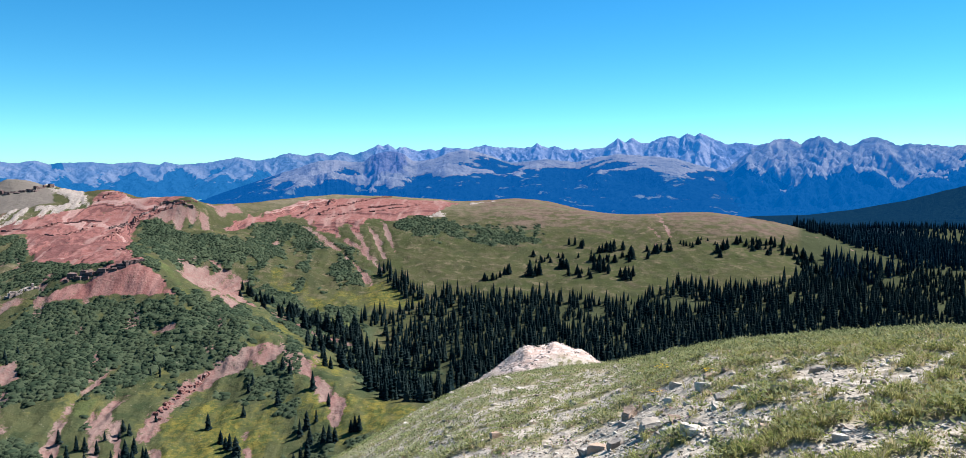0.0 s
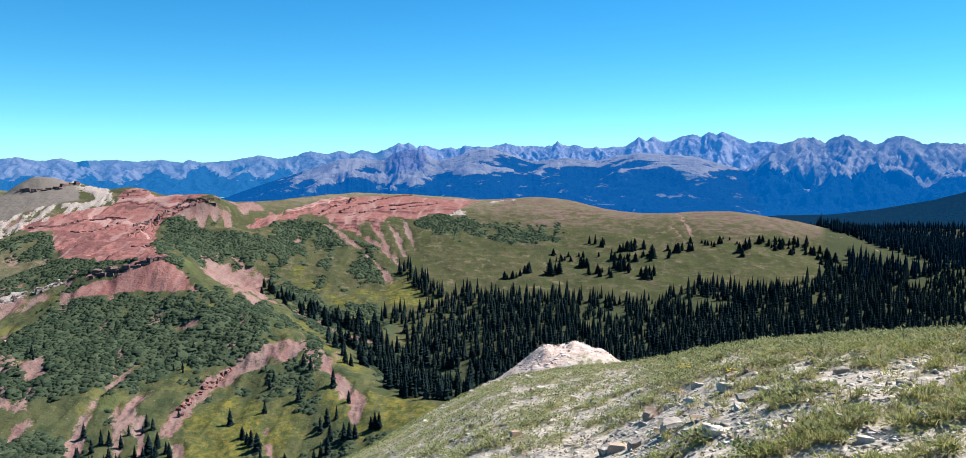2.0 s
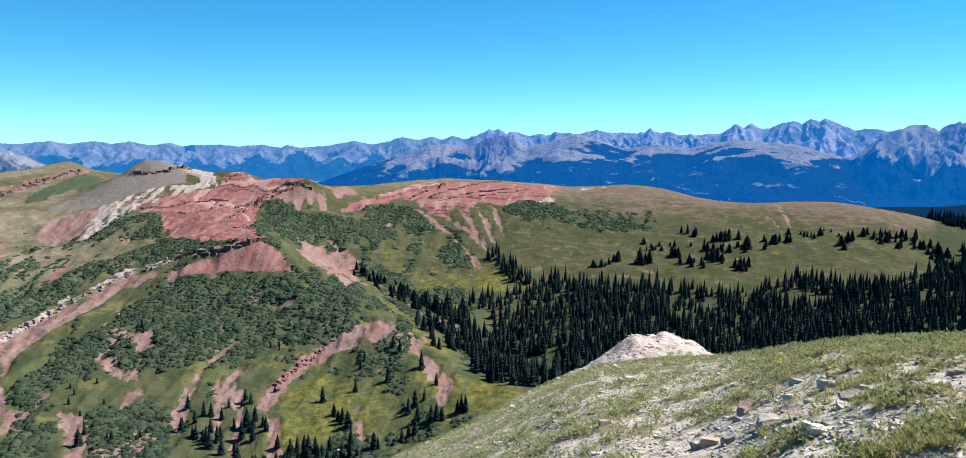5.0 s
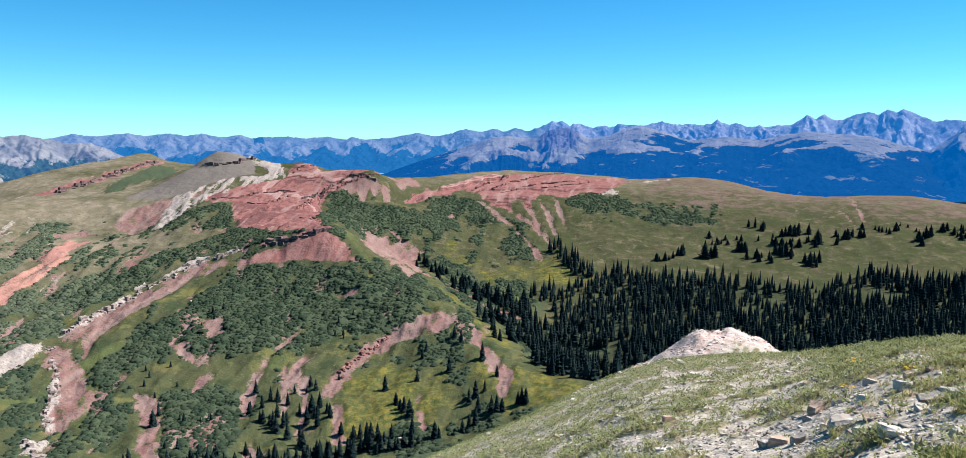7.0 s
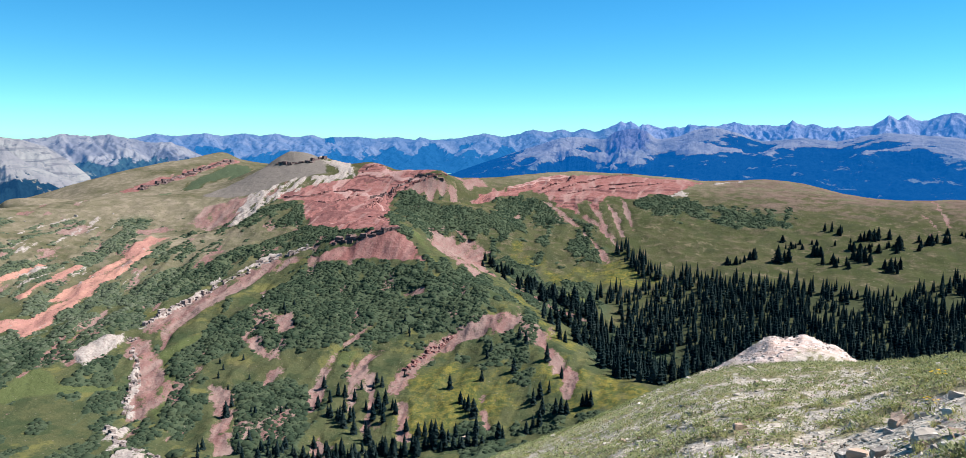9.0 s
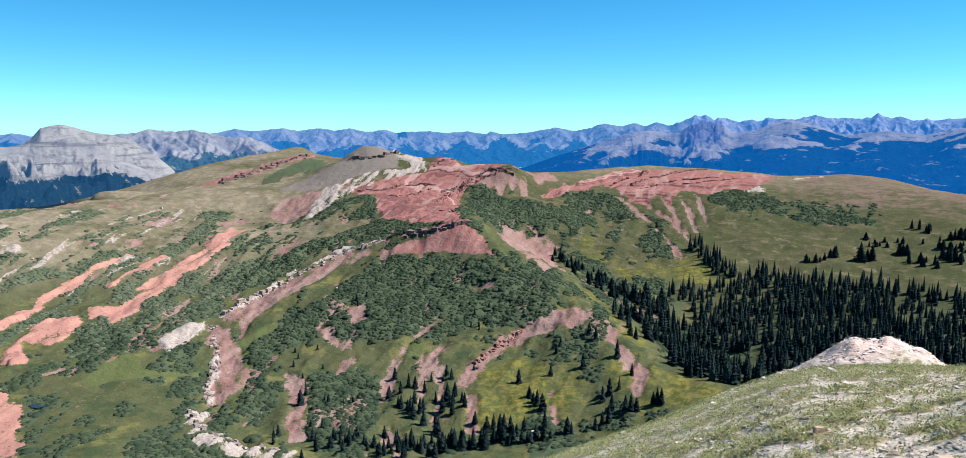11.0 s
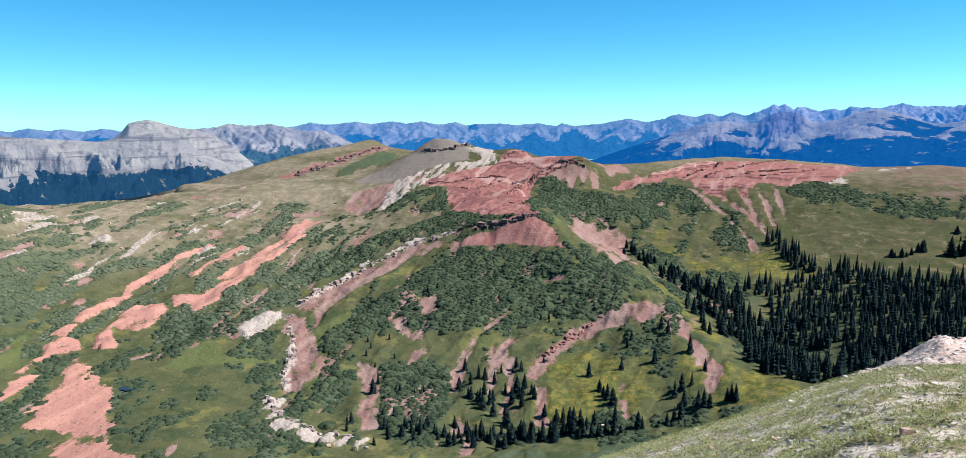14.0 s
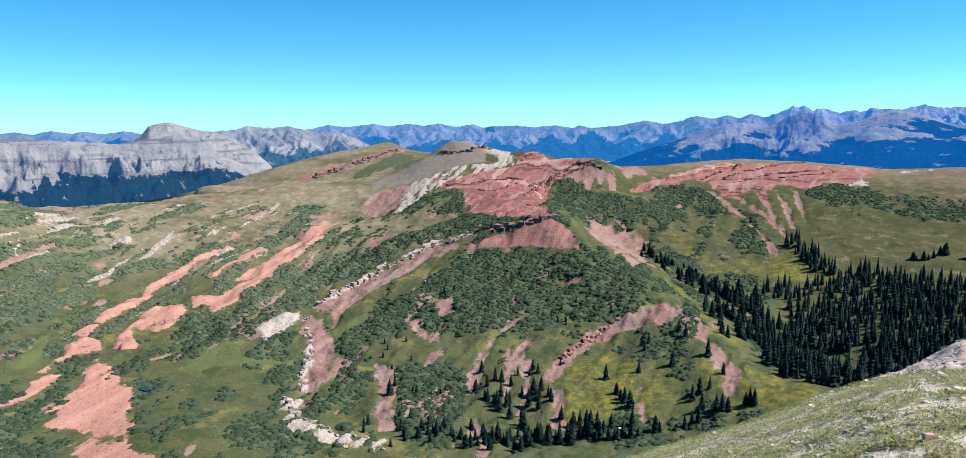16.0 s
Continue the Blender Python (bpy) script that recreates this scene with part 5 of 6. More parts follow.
spots = [(*plan(b, r), 8.6, 0) for b, r in SLOPE_TREES] + [(*plan(b, r), 7.8, 0) for b, r in SLOPE_TREES_WEST]
for b, r, along, across, count, tall in TREE_GROUPS:
    for k in range(count):
        x, y = plan(b + math.degrees(rng.gauss(0, along * 0.7) / r), r + rng.gauss(0, across * 0.7))
        spots.append((x, y, tall, 1))
spots.sort(key=lambda q: math.hypot(q[0], q[1]))
NEAR_TREES = 285
for (x, y, tall, kind), z in zip(spots[:NEAR_TREES], ground_z([s[:2] for s in spots[:NEAR_TREES]])):
    tall *= rng.uniform(0.7, 1.25)
    spruce(x, y, float(z), tall, rng.randrange(7), rng.uniform(0, 6.28), "dark green spruce on a grassy slope" if not kind else "dark green spruce in a loose group", "spruces on the slopes")


def scatter(name, shapes, places, mat, label, category, soft=False):
    """One object of many copies of small shapes. Places: x, y, z, width, height, turn, shape."""
    vs, fs, base = [], [], 0
    for x, y, z, w, h, turn, k in places:
        v, f = shapes[int(k)]
        c, s = math.cos(turn), math.sin(turn)
        vs.append(np.stack([x + (v[:, 0] * c - v[:, 1] * s) * w, y + (v[:, 0] * s + v[:, 1] * c) * w, z + v[:, 2] * h], 1))
        fs.append(f + base)
        base += len(v)
    co, tri = np.concatenate(vs).astype(np.float32), np.concatenate(fs).astype(np.int32)
    me = bpy.data.meshes.new(name)
    me.vertices.add(len(co))
    me.vertices.foreach_set("co", co.ravel())
    me.loops.add(tri.size)
    me.loops.foreach_set("vertex_index", tri.ravel())
    me.polygons.add(len(tri))
    me.polygons.foreach_set("loop_start", np.arange(0, tri.size, 3, dtype=np.int32))
    if soft:
        me.polygons.foreach_set("use_smooth", np.ones(len(tri), dtype=bool))
    me.update()
    me.validate()
    me.materials.append(mat)
    return tagged(new(name, me), label, category, kind="stuff")


def triangles(v, f):
    out = []
    for q in f:
        out += [(q[0], q[i], q[i + 1]) for i in range(1, len(q) - 1)]
    return np.array(v, dtype=float), np.array(out)


def whole_spruce(h, rg, spread):
    v, f = crown_shape(h, rg, 11, 7, spread)
    t, g = trunk_shape(h, rg)
    return triangles(v + t, f + [tuple(i + len(v) for i in q) for q in g])


# the groups farther off, on the grassy hill and in the gully
rest = spots[NEAR_TREES:]
scatter("spruce_groups", [whole_spruce(1.0, rng, w) for w in (0.20, 0.24, 0.22, 0.27, 0.18)],
        [(x, y, float(z) - 0.15, tall * k * rng.uniform(1.2, 1.8), tall * k * 0.9, rng.uniform(0, 6.28), rng.randrange(5))
         for (x, y, tall, kind), z, k in zip(rest, ground_z([q[:2] for q in rest]), [rng.uniform(0.7, 1.25) for q in rest])],
        m_needle, "loose groups of dark spruces on the far slopes", "trees")

# The outline of the forest in the basin: bearing, distance.
FOREST = [(8.3, 735), (6.5, 732), (4.3, 667), (-0.7, 656), (-5.3, 645), (-9.8, 635), (-12.4, 651), (-14.5, 682), (-17.5, 659), (-20.3, 687), (-22.7, 744),
          (-24.0, 817), (-30, 860), (-40, 860), (-40, 400), (-32.1, 400), (-26.2, 390), (-18.4, 380), (-9.8, 380), (-4.4, 385), (1.2, 390), (3.9, 398), (6.7, 403), (8.5, 435),
          (9.6, 552), (8.6, 621), (4.8, 640), (6.6, 687)]
rs = np.random.RandomState(3)
poly = [plan(b, r) for b, r in FOREST]


def sow(poly, gap, jitter=0.45):
    px, py = np.array([p[0] for p in poly]), np.array([p[1] for p in poly])
    gx, gy = np.meshgrid(np.arange(px.min(), px.max(), gap), np.arange(py.min(), py.max(), gap))
    x = gx.ravel() + rs.uniform(-jitter, jitter, gx.size) * gap
    y = gy.ravel() + rs.uniform(-jitter, jitter, gx.size) * gap
    ok = inside(poly, x, y)
    return x[ok], y[ok]


x, y = sow(poly, 5.4, 0.7)
keep = (fbm(x / 40, y / 40, 3, 101) + 0.4 * fbm(x / 14, y / 14, 2, 105) > -0.34) & (rs.rand(len(x)) > 0.08)
x, y = x[keep], y[keep]
z = height(x, y)
tall = rs.uniform(6.5, 15.5, len(x)) * (0.8 + 0.25 * fbm(x / 60, y / 60, 2, 103) + 0.1)
shapes = []
frng = random.Random(11)
for k in range(8):
    v, f = crown_shape(1.0, frng, 8, 6, (0.15, 0.17, 0.16, 0.19, 0.14, 0.18, 0.16, 0.20)[k], under=False)
    t, g = trunk_shape(1.0, frng)
    shapes.append(triangles(v + t, f + [tuple(i + len(v) for i in q) for q in g]))
scatter("forest", shapes, zip(x, y, z - 0.2, tall * rs.uniform(1.05, 1.5, len(x)), tall, rs.uniform(0, 6.28, len(x)), rs.randint(0, 8, len(x))),
        m_needle, "dense dark green spruce forest in the basin", "forest")

# the woods beyond, towards the valley
EAST_WOOD = [plan(b, r) for b, r in [(-22.6, 748), (-23.9, 800), (-23.2, 880), (-22.0, 960), (-21.0, 1040), (-19.0, 1250), (-19.0, 1900), (-40, 1900), (-40, 862), (-30, 862), (-26.0, 780)]]
x, y = sow(EAST_WOOD, 5.8, 0.6)
keep = (fbm(x / 90, y / 60, 3, 107) > -0.36) & (rs.rand(len(x)) < np.where(np.hypot(x, y) < 1150, 1.0, 0.28))
x, y = x[keep], y[keep]
z = height(x, y)
tall = rs.uniform(9, 16, len(x))
shapes = []
for k in range(5):
    v, f = crown_shape(1.0, frng, 5, 4, 0.16, under=False)
    shapes.append(triangles(v, f))
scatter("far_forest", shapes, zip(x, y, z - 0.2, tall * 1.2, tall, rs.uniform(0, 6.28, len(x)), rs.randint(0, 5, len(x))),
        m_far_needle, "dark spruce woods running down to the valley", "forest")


# ---- willow thickets ----
def clump_shape(rg, leaves=4):
    """A low rounded bush: an uneven leafy mound with sprays standing out of it."""
    v, f = [], []
    around = 6
    for lift, wide in ((0.0, 1.0), (0.68, 0.72)):
        for k in range(around):
            a = (k + rg.uniform(-0.3, 0.3)) * 6.283 / around
            d = 0.5 * wide * rg.uniform(0.75, 1.2)
            v.append((d * math.cos(a), d * math.sin(a), lift * rg.uniform(0.8, 1.15) - (0.25 if not lift else 0)))
    v.append((rg.uniform(-0.08, 0.08), rg.uniform(-0.08, 0.08), rg.uniform(0.9, 1.05)))
    for q in range(1):
        f += [(q * around + k, q * around + (k + 1) % around, (q + 1) * around + (k + 1) % around, (q + 1) * around + k) for k in range(around)]
    f += [(around + k, around + (k + 1) % around, 2 * around) for k in range(around)]
    for k in range(leaves):
        a, e = rg.uniform(0, 6.28), math.asin(rg.uniform(0.3, 1.0))
        out = Vector((math.cos(a) * math.cos(e), math.sin(a) * math.cos(e), math.sin(e)))
        c = Vector((out.x * 0.47, out.y * 0.47, out.z * 0.95))
        u = out.orthogonal().normalized() * rg.uniform(0.07, 0.14)
        n = len(v)
        v += [tuple(c - u), tuple(c + u), tuple(c + out * rg.uniform(0.10, 0.22))]
        f.append((n, n + 1, n + 2))
    return triangles(v, f)


n = 200000
b, r = rs.uniform(-5, 66, n), np.sqrt(rs.uniform(330 ** 2, 900 ** 2, n))
x, y = plan(b, r)
m = masks_at(x, y)
ok = (m["shrub"] > 0.52) & (r > 335)
x, y = x[ok][:38000], y[ok][:38000]
z = height(x, y)
w = rs.gamma(3.0, 0.60, len(x)) + 1.0
m_greywood = leaf_material("grey_willow_leaves", (0.064, 0.078, 0.048), (0.108, 0.118, 0.076), 0.15)
CLUMPS = [clump_shape(frng) for k in range(10)]
bearing = np.degrees(np.arctan2(-x, y))
dry_side = (smooth(36, 44, bearing) * smooth(470, 600, np.hypot(x, y))) > rs.rand(len(x))
for pick, mat, words in ((~dry_side, m_wood, "low dark green willow thickets on the slopes"), (dry_side, m_greywood, "low grey-green willow thickets on the dry slope")):
    scatter("willow_thicket", CLUMPS, zip(x[pick], y[pick], z[pick] - 0.2, w[pick], np.minimum(w[pick] * rs.uniform(0.16, 0.32, int(pick.sum())), 1.0), rs.uniform(0, 6.28, int(pick.sum())), rs.randint(0, 10, int(pick.sum()))), mat, words, "shrubs", soft=True)


# ---- layered rock ledges ----
def rock_material(name, dark, light, pale, grain=1.0, layers=0.0):
    n = Net(name, 0.92)
    info = n.nt.nodes.new("ShaderNodeObjectInfo").outputs["Random"]
    isl = n.nt.nodes.new("ShaderNodeNewGeometry").outputs["Random Per Island"]
    c = n.mix(n.math("FRACT", n.math("ADD", info, isl)), dark, light)
    if layers:
        c = n.mix(n.ramp(n.noise(layers, 5, 0.7, stretch=(0.2, 0.2, 4.0)), 0.42, 0.60), c, tuple(v * 0.6 for v in dark))
    c = n.mix(n.ramp(n.noise(grain, 6, 0.7), 0.48, 0.70), c, pale)
    return n.done(c, n.noise(grain * 0.5, 6, 0.7), grain * 0.15, 0.8)


m_red_ledge = rock_material("red_layered_rock", (0.15, 0.065, 0.058), (0.26, 0.118, 0.100), (0.33, 0.20, 0.17), 3.0, 4.0)
m_dark_ledge = rock_material("dark_layered_rock", (0.10, 0.066, 0.062), (0.18, 0.115, 0.102), (0.27, 0.19, 0.165), 3.0, 4.0)
m_pale_ledge = rock_material("pale_layered_rock", (0.20, 0.15, 0.13), (0.29, 0.225, 0.195), (0.38, 0.325, 0.29), 3.0, 4.0)


def block_shape(rg):
    v = []
    for sx, sy, sz in [(-1, -1, 0), (1, -1, 0), (1, 1, 0), (-1, 1, 0), (-1, -1, 1), (1, -1, 1), (1, 1, 1), (-1, 1, 1)]:
        j = rg.uniform(0.7, 0.9) if sz else 1.0
        v.append((sx * 0.5 * j * rg.uniform(0.8, 1.12), sy * 0.5 * j * rg.uniform(0.75, 1.15), rg.uniform(0.75, 1.05) if sz else -1.2))
    return v, [(4, 5, 6, 7), (0, 1, 5, 4), (1, 2, 6, 5), (2, 3, 7, 6), (3, 0, 4, 7)]


br = random.Random(77)
BLOCKS = {m.name: [mesh_of("rock_block", *block_shape(br), m) for k in range(10)] for m in (m_red_ledge, m_dark_ledge, m_pale_ledge)}


def ledge(pts, tall, deep, mat, label, rg, tiers=2, wide=(2.0, 5.0), gaps=0.12):
    """A broken rock band along a line: tilted, cracked blocks in tiers, sunk into the slope."""
    p = [Vector((*plan(b, r), 0)) for b, r in pts]
    spots = []
    for a, c in zip(p, p[1:]):
        way = (c - a).normalized()
        out = Vector((way.y, -way.x, 0))
        if out.dot(a) > 0:
            out = -out
        for tier in range(tiers):
            s = 0.0
            while s < (c - a).length:
                w = rg.uniform(*wide)
                if rg.random() > gaps:
                    spots.append((a + way * (s + w / 2) + out * (tier * deep * 0.6 + rg.gauss(0, 0.45 * deep)), math.atan2(way.y, way.x), w, tier))
                s += w * rg.uniform(0.45, 1.0)
    zs = ground_z([(q[0].x, q[0].y) for q in spots])
    root = new("rock_ledge")
    root.location = (spots[0][0].x, spots[0][0].y, float(zs[0]))
    for (c, turn, w, tier), z in zip(spots, zs):
        ob = part("rock_block", rg.choice(BLOCKS[mat.name]), None, root)
        ob.matrix_basis = Matrix.LocRotScale(Vector((c.x, c.y, float(z) - 0.14 * tall * tier)) - root.location, Euler((rg.gauss(0, 0.05), rg.gauss(0, 0.05), turn + rg.gauss(0, 0.16))), (w, deep * rg.uniform(0.6, 1.3), tall * rg.choice((0.25, 0.45, 0.6, 0.8, 1.0)) * rg.uniform(0.8, 1.1) / (1 + 0.35 * tier)))
    return tagged(root, label, "rock ledge", "ledges of layered rock")


lr = random.Random(21)
ledge([(32.1, 930), (31.0, 924), (29.9, 921), (28.9, 936)], 3.4, 4.0, m_dark_ledge, "dark grey caprock ledge round the summit", lr, 1, (4, 8), 0.02)
ledge([(31.6, 819), (29.9, 816), (28.1, 831), (26.2, 831)], 1.8, 2.4, m_red_ledge, "dark red layered ledge across the mesa face", lr, 2, (4, 10), 0.08)
ledge([(29.5, 798), (28.1, 789), (26.2, 813)], 1.8, 2.6, m_red_ledge, "low red ledge below the mesa face", lr, 1, (4, 10), 0.12)
ledge([(26.4, 879), (25.6, 888), (24.7, 897)], 1.6, 2.6, m_red_ledge, "red ledge under the mesa crest", lr, 1, (4, 10), 0.1)
ledge([(25.6, 798), (24.5, 813), (23.4, 834), (22.1, 849), (20.6, 840)], 1.7, 2.0, m_dark_ledge, "stepped dark red ledge climbing to the ridge end", lr, 2, (3, 8), 0.08)
ledge([(25.9, 762), (24.9, 792), (23.8, 822), (22.3, 837), (20.2, 846)], 1.4, 2.0, m_red_ledge, "red ledge below the mesa ridge", lr, 2, (3, 8), 0.12)
ledge([(26.1, 711), (25.0, 708), (24.1, 696)], 1.4, 2.4, m_red_ledge, "low broken ledge above the spur", lr, 1, (3, 7), 0.2)
ledge([(28.1, 627), (27.0, 621), (25.9, 618), (24.7, 615), (23.9, 618)], 3.4, 3.2, m_dark_ledge, "dark overhanging ledge above a red scree slope", lr, 2, (3, 8), 0.03)
ledge([(29.7, 639), (30.9, 636), (31.8, 639), (33.2, 636), (35.0, 618)], 2.4, 2.6, m_pale_ledge, "pale broken rock band on the spur", lr, 2, (1.5, 8.0), 0.3)
ledge([(35.0, 618), (36.8, 603), (38.2, 582), (39.8, 564), (41.3, 540)], 2.4, 2.6, m_pale_ledge, "pale rock rib above the meadow", lr, 2, (1.5, 8.0), 0.3)
ledge([(41.8, 528), (41.8, 501), (41.9, 471), (42.2, 453), (42.7, 426)], 1.5, 2.2, m_pale_ledge, "pale rock spine down the foot of the spur", lr, 2, (1.2, 6.0), 0.4)
ledge([(43.8, 408), (42.9, 390), (41.2, 372), (38.9, 360), (36.7, 351)], 1.3, 2.2, m_pale_ledge, "pale rock rib round the foot of the spur", lr, 2, (1.2, 6.0), 0.5)
ledge([(11.8, 891), (10.3, 927), (8.5, 960), (6.8, 993)], 1.7, 2.4, m_red_ledge, "dark red stepped ledge on the round hill", lr, 2, (5, 12), 0.08)
ledge([(11.2, 879), (9.9, 897), (8.1, 918), (5.9, 936)], 1.8, 3.0, m_red_ledge, "red ledge on the round hill", lr, 1, (5, 12), 0.12)
ledge([(13.3, 882), (12.0, 921), (10.7, 945)], 1.5, 3.0, m_red_ledge, "low red ledge on the round hill", lr, 1, (5, 12), 0.15)
ledge([(8.1, 897), (6.3, 915), (4.5, 933)], 1.4, 3.0, m_red_ledge, "thin red ledge under the crest of the round hill", lr, 1, (5, 12), 0.15)
ledge([(41.2, 1173), (39.7, 1197), (37.9, 1239), (36.2, 1311), (35.2, 1350)], 4.5, 5.5, m_dark_ledge, "dark diagonal rock band on the ridge behind", lr, 3, (9, 20), 0.03)
ledge([(23.3, 429), (22.5, 441), (21.5, 456), (19.7, 474)], 1.2, 2.2, m_red_ledge, "pink broken ledge in the scar", lr, 2, (1.5, 4.5), 0.4)


# ---- rocks on the near shoulder ----
def hull_rock(rg, flat=0.6, points=16):
    """An angular rock: the hull of scattered points, slightly bevelled by its own facets."""
    bm = bmesh.new()
    for k in range(points):
        d = Vector((rg.gauss(0, 1), rg.gauss(0, 1), rg.gauss(0, 1))).normalized()
        d = Vector((d.x * rg.uniform(0.4, 0.52), d.y * rg.uniform(0.34, 0.46), d.z * flat * rg.uniform(0.4, 0.5)))
        bm.verts.new(d)
    res = bmesh.ops.convex_hull(bm, input=bm.verts)
    bmesh.ops.delete(bm, geom=[g for g in res["geom_interior"] if isinstance(g, bmesh.types.BMVert)], context="VERTS")
    me = bpy.data.meshes.new("rock")
    bm.to_mesh(me)
    bm.free()
    return me


def slab_rock(rg, flat=0.4):
    """A broken slab: a flat, slightly tilted top over steep, chipped sides."""
    bm = bmesh.new()
    n = rg.randint(5, 7)
    turns = sorted(rg.uniform(0, 6.28) if rg.random() < 0.3 else k * 6.28 / n + rg.uniform(-0.35, 0.35) for k in range(n))
    reach = [rg.uniform(0.36, 0.56) for k in range(n)]
    tilt_x, tilt_y = rg.uniform(-0.25, 0.25), rg.uniform(-0.25, 0.25)
    rings = []
    for z, wide in ((-0.6, 0.92), (0.25, 1.0), (0.46, rg.uniform(0.84, 0.95))):
        ring = []
        for a, d in zip(turns, reach):
            x, y = d * wide * math.cos(a) * rg.uniform(0.94, 1.06), 0.8 * d * wide * math.sin(a) * rg.uniform(0.94, 1.06)
            ring.append(bm.verts.new((x, y, flat * (z + (x * tilt_x + y * tilt_y if z > 0 else 0) * 1.6 + rg.uniform(-0.06, 0.06)))))
        rings.append(ring)
    for lo, hi in zip(rings, rings[1:]):
        for k in range(n):
            bm.faces.new((lo[k], lo[(k + 1) % n], hi[(k + 1) % n], hi[k]))
    bm.faces.new(rings[-1])
    bmesh.ops.triangulate(bm, faces=bm.faces[:])
    bmesh.ops.subdivide_edges(bm, edges=[e for e in bm.edges if e.calc_length() > 0.25], cuts=1, fractal=0.35, seed=rg.randrange(999))
    me = bpy.data.meshes.new("rock")
    bm.to_mesh(me)
    bm.free()
    return me


m_rock_pale = rock_material("pale_lichen_rock", (0.32, 0.27, 0.22), (0.45, 0.39, 0.325), (0.60, 0.535, 0.465), 0.10)
m_rock_warm = rock_material("warm_brown_rock", (0.24, 0.165, 0.125), (0.38, 0.27, 0.20), (0.52, 0.40, 0.31), 0.10)
m_rock_grey = rock_material("grey_slate_rock", (0.19, 0.16, 0.138), (0.31, 0.27, 0.235), (0.46, 0.41, 0.36), 0.10)
rr = random.Random(8)
ROCKS = []
for k in range(18):
    me = slab_rock(rr, (0.35, 0.55, 0.8)[k % 3])
    me.materials.append((m_rock_pale, m_rock_warm, m_rock_grey, m_rock_pale)[k % 4])
    ROCKS.append(me)
# bearing, distance, width, height of the larger ones, and which shape
TRAIL_ROCKS = [
    (-12.6, 7.9, 0.34, 0.22, 4), (-11.1, 9.5, 0.26, 0.24, 9), (-18.0, 7.9, 0.42, 0.14, 6), (-19.1, 8.0, 0.30, 0.18, 0), (-20.4, 7.2, 0.15, 0.13, 13), (-21.2, 7.2, 0.14, 0.14, 5),
    (-23.2, 9.6, 0.46, 0.20, 3), (-21.3, 8.7, 0.30, 0.09, 8), (-21.7, 7.8, 0.30, 0.11, 12), (-14.0, 9.3, 0.22, 0.12, 16), (-15.6, 6.7, 0.26, 0.11, 4)]
BANK_ROCKS = [
    (-17.7, 5.7, 0.14, 0.09, 1), (-10.0, 8.1, 0.20, 0.17, 10), (-14.4, 10.5, 0.24, 0.12, 0), (-6.9, 13.6, 0.24, 0.15, 12), (-25.3, 5.4, 0.11, 0.08, 8), (-31.3, 7.8, 0.18, 0.09, 4),
    (-28.1, 8.5, 0.20, 0.10, 16), (-16.2, 9.2, 0.27, 0.12, 0), (-14.1, 7.8, 0.26, 0.12, 5), (-17.2, 7.5, 0.20, 0.10, 8), (-19.6, 6.2, 0.22, 0.11, 12)]
MORE_ROCKS = [(-20.6, 6.3, 0.15, 0.08, 4), (-23.8, 5.9, 0.10, 0.07, 16), (-3.9, 12.4, 0.20, 0.12, 0), (-5.5, 16.1, 0.26, 0.15, 8), (-2.5, 20.9, 0.36, 0.24, 1), (-10.3, 13.1, 0.22, 0.12, 4), (-17.2, 10.1, 0.24, 0.10, 12),
              (-8.1, 8.4, 0.24, 0.13, 10), (1.2, 15.8, 0.20, 0.12, 16), (-8.4, 10.4, 0.28, 0.14, 0), (-1.1, 11.2, 0.26, 0.16, 5), (-8.7, 8.3, 0.28, 0.15, 13), (-12.0, 8.2, 0.16, 0.18, 13), (-3.0, 21.6, 0.34, 0.2, 4)]
BIG_ROCKS = TRAIL_ROCKS + BANK_ROCKS + MORE_ROCKS
places = [(*plan(b, r), w, h, k) for b, r, w, h, k in BIG_ROCKS]
for k in range(170):
    b, r = rr.uniform(-34, 16), 5.2 * (8.0 ** rr.random())
    x, y = plan(b, r)
    w = rr.uniform(0.05, 0.15) * (1 + r / 25)
    places.append((x, y, w, w * rr.uniform(0.35, 0.7), rr.randrange(18)))
for (x, y, w, h, k), z in zip(places, ground_z([q[:2] for q in places])):
    ob = new("rock", ROCKS[k])
    ob.matrix_basis = Matrix.LocRotScale((x, y, float(z) + 0.05 * h), Euler((rr.uniform(-0.2, 0.2), rr.uniform(-0.2, 0.2), rr.uniform(0, 6.28))), (w, w, 0.80 * h / (0.35, 0.55, 0.8)[k % 3]))
    tagged(ob, ("pale weathered rock lying in the turf", "warm brown angular stone on the gravel", "grey angular stone on the gravel", "pale weathered rock lying in the turf")[k % 4], "rock", "loose rocks on the shoulder")


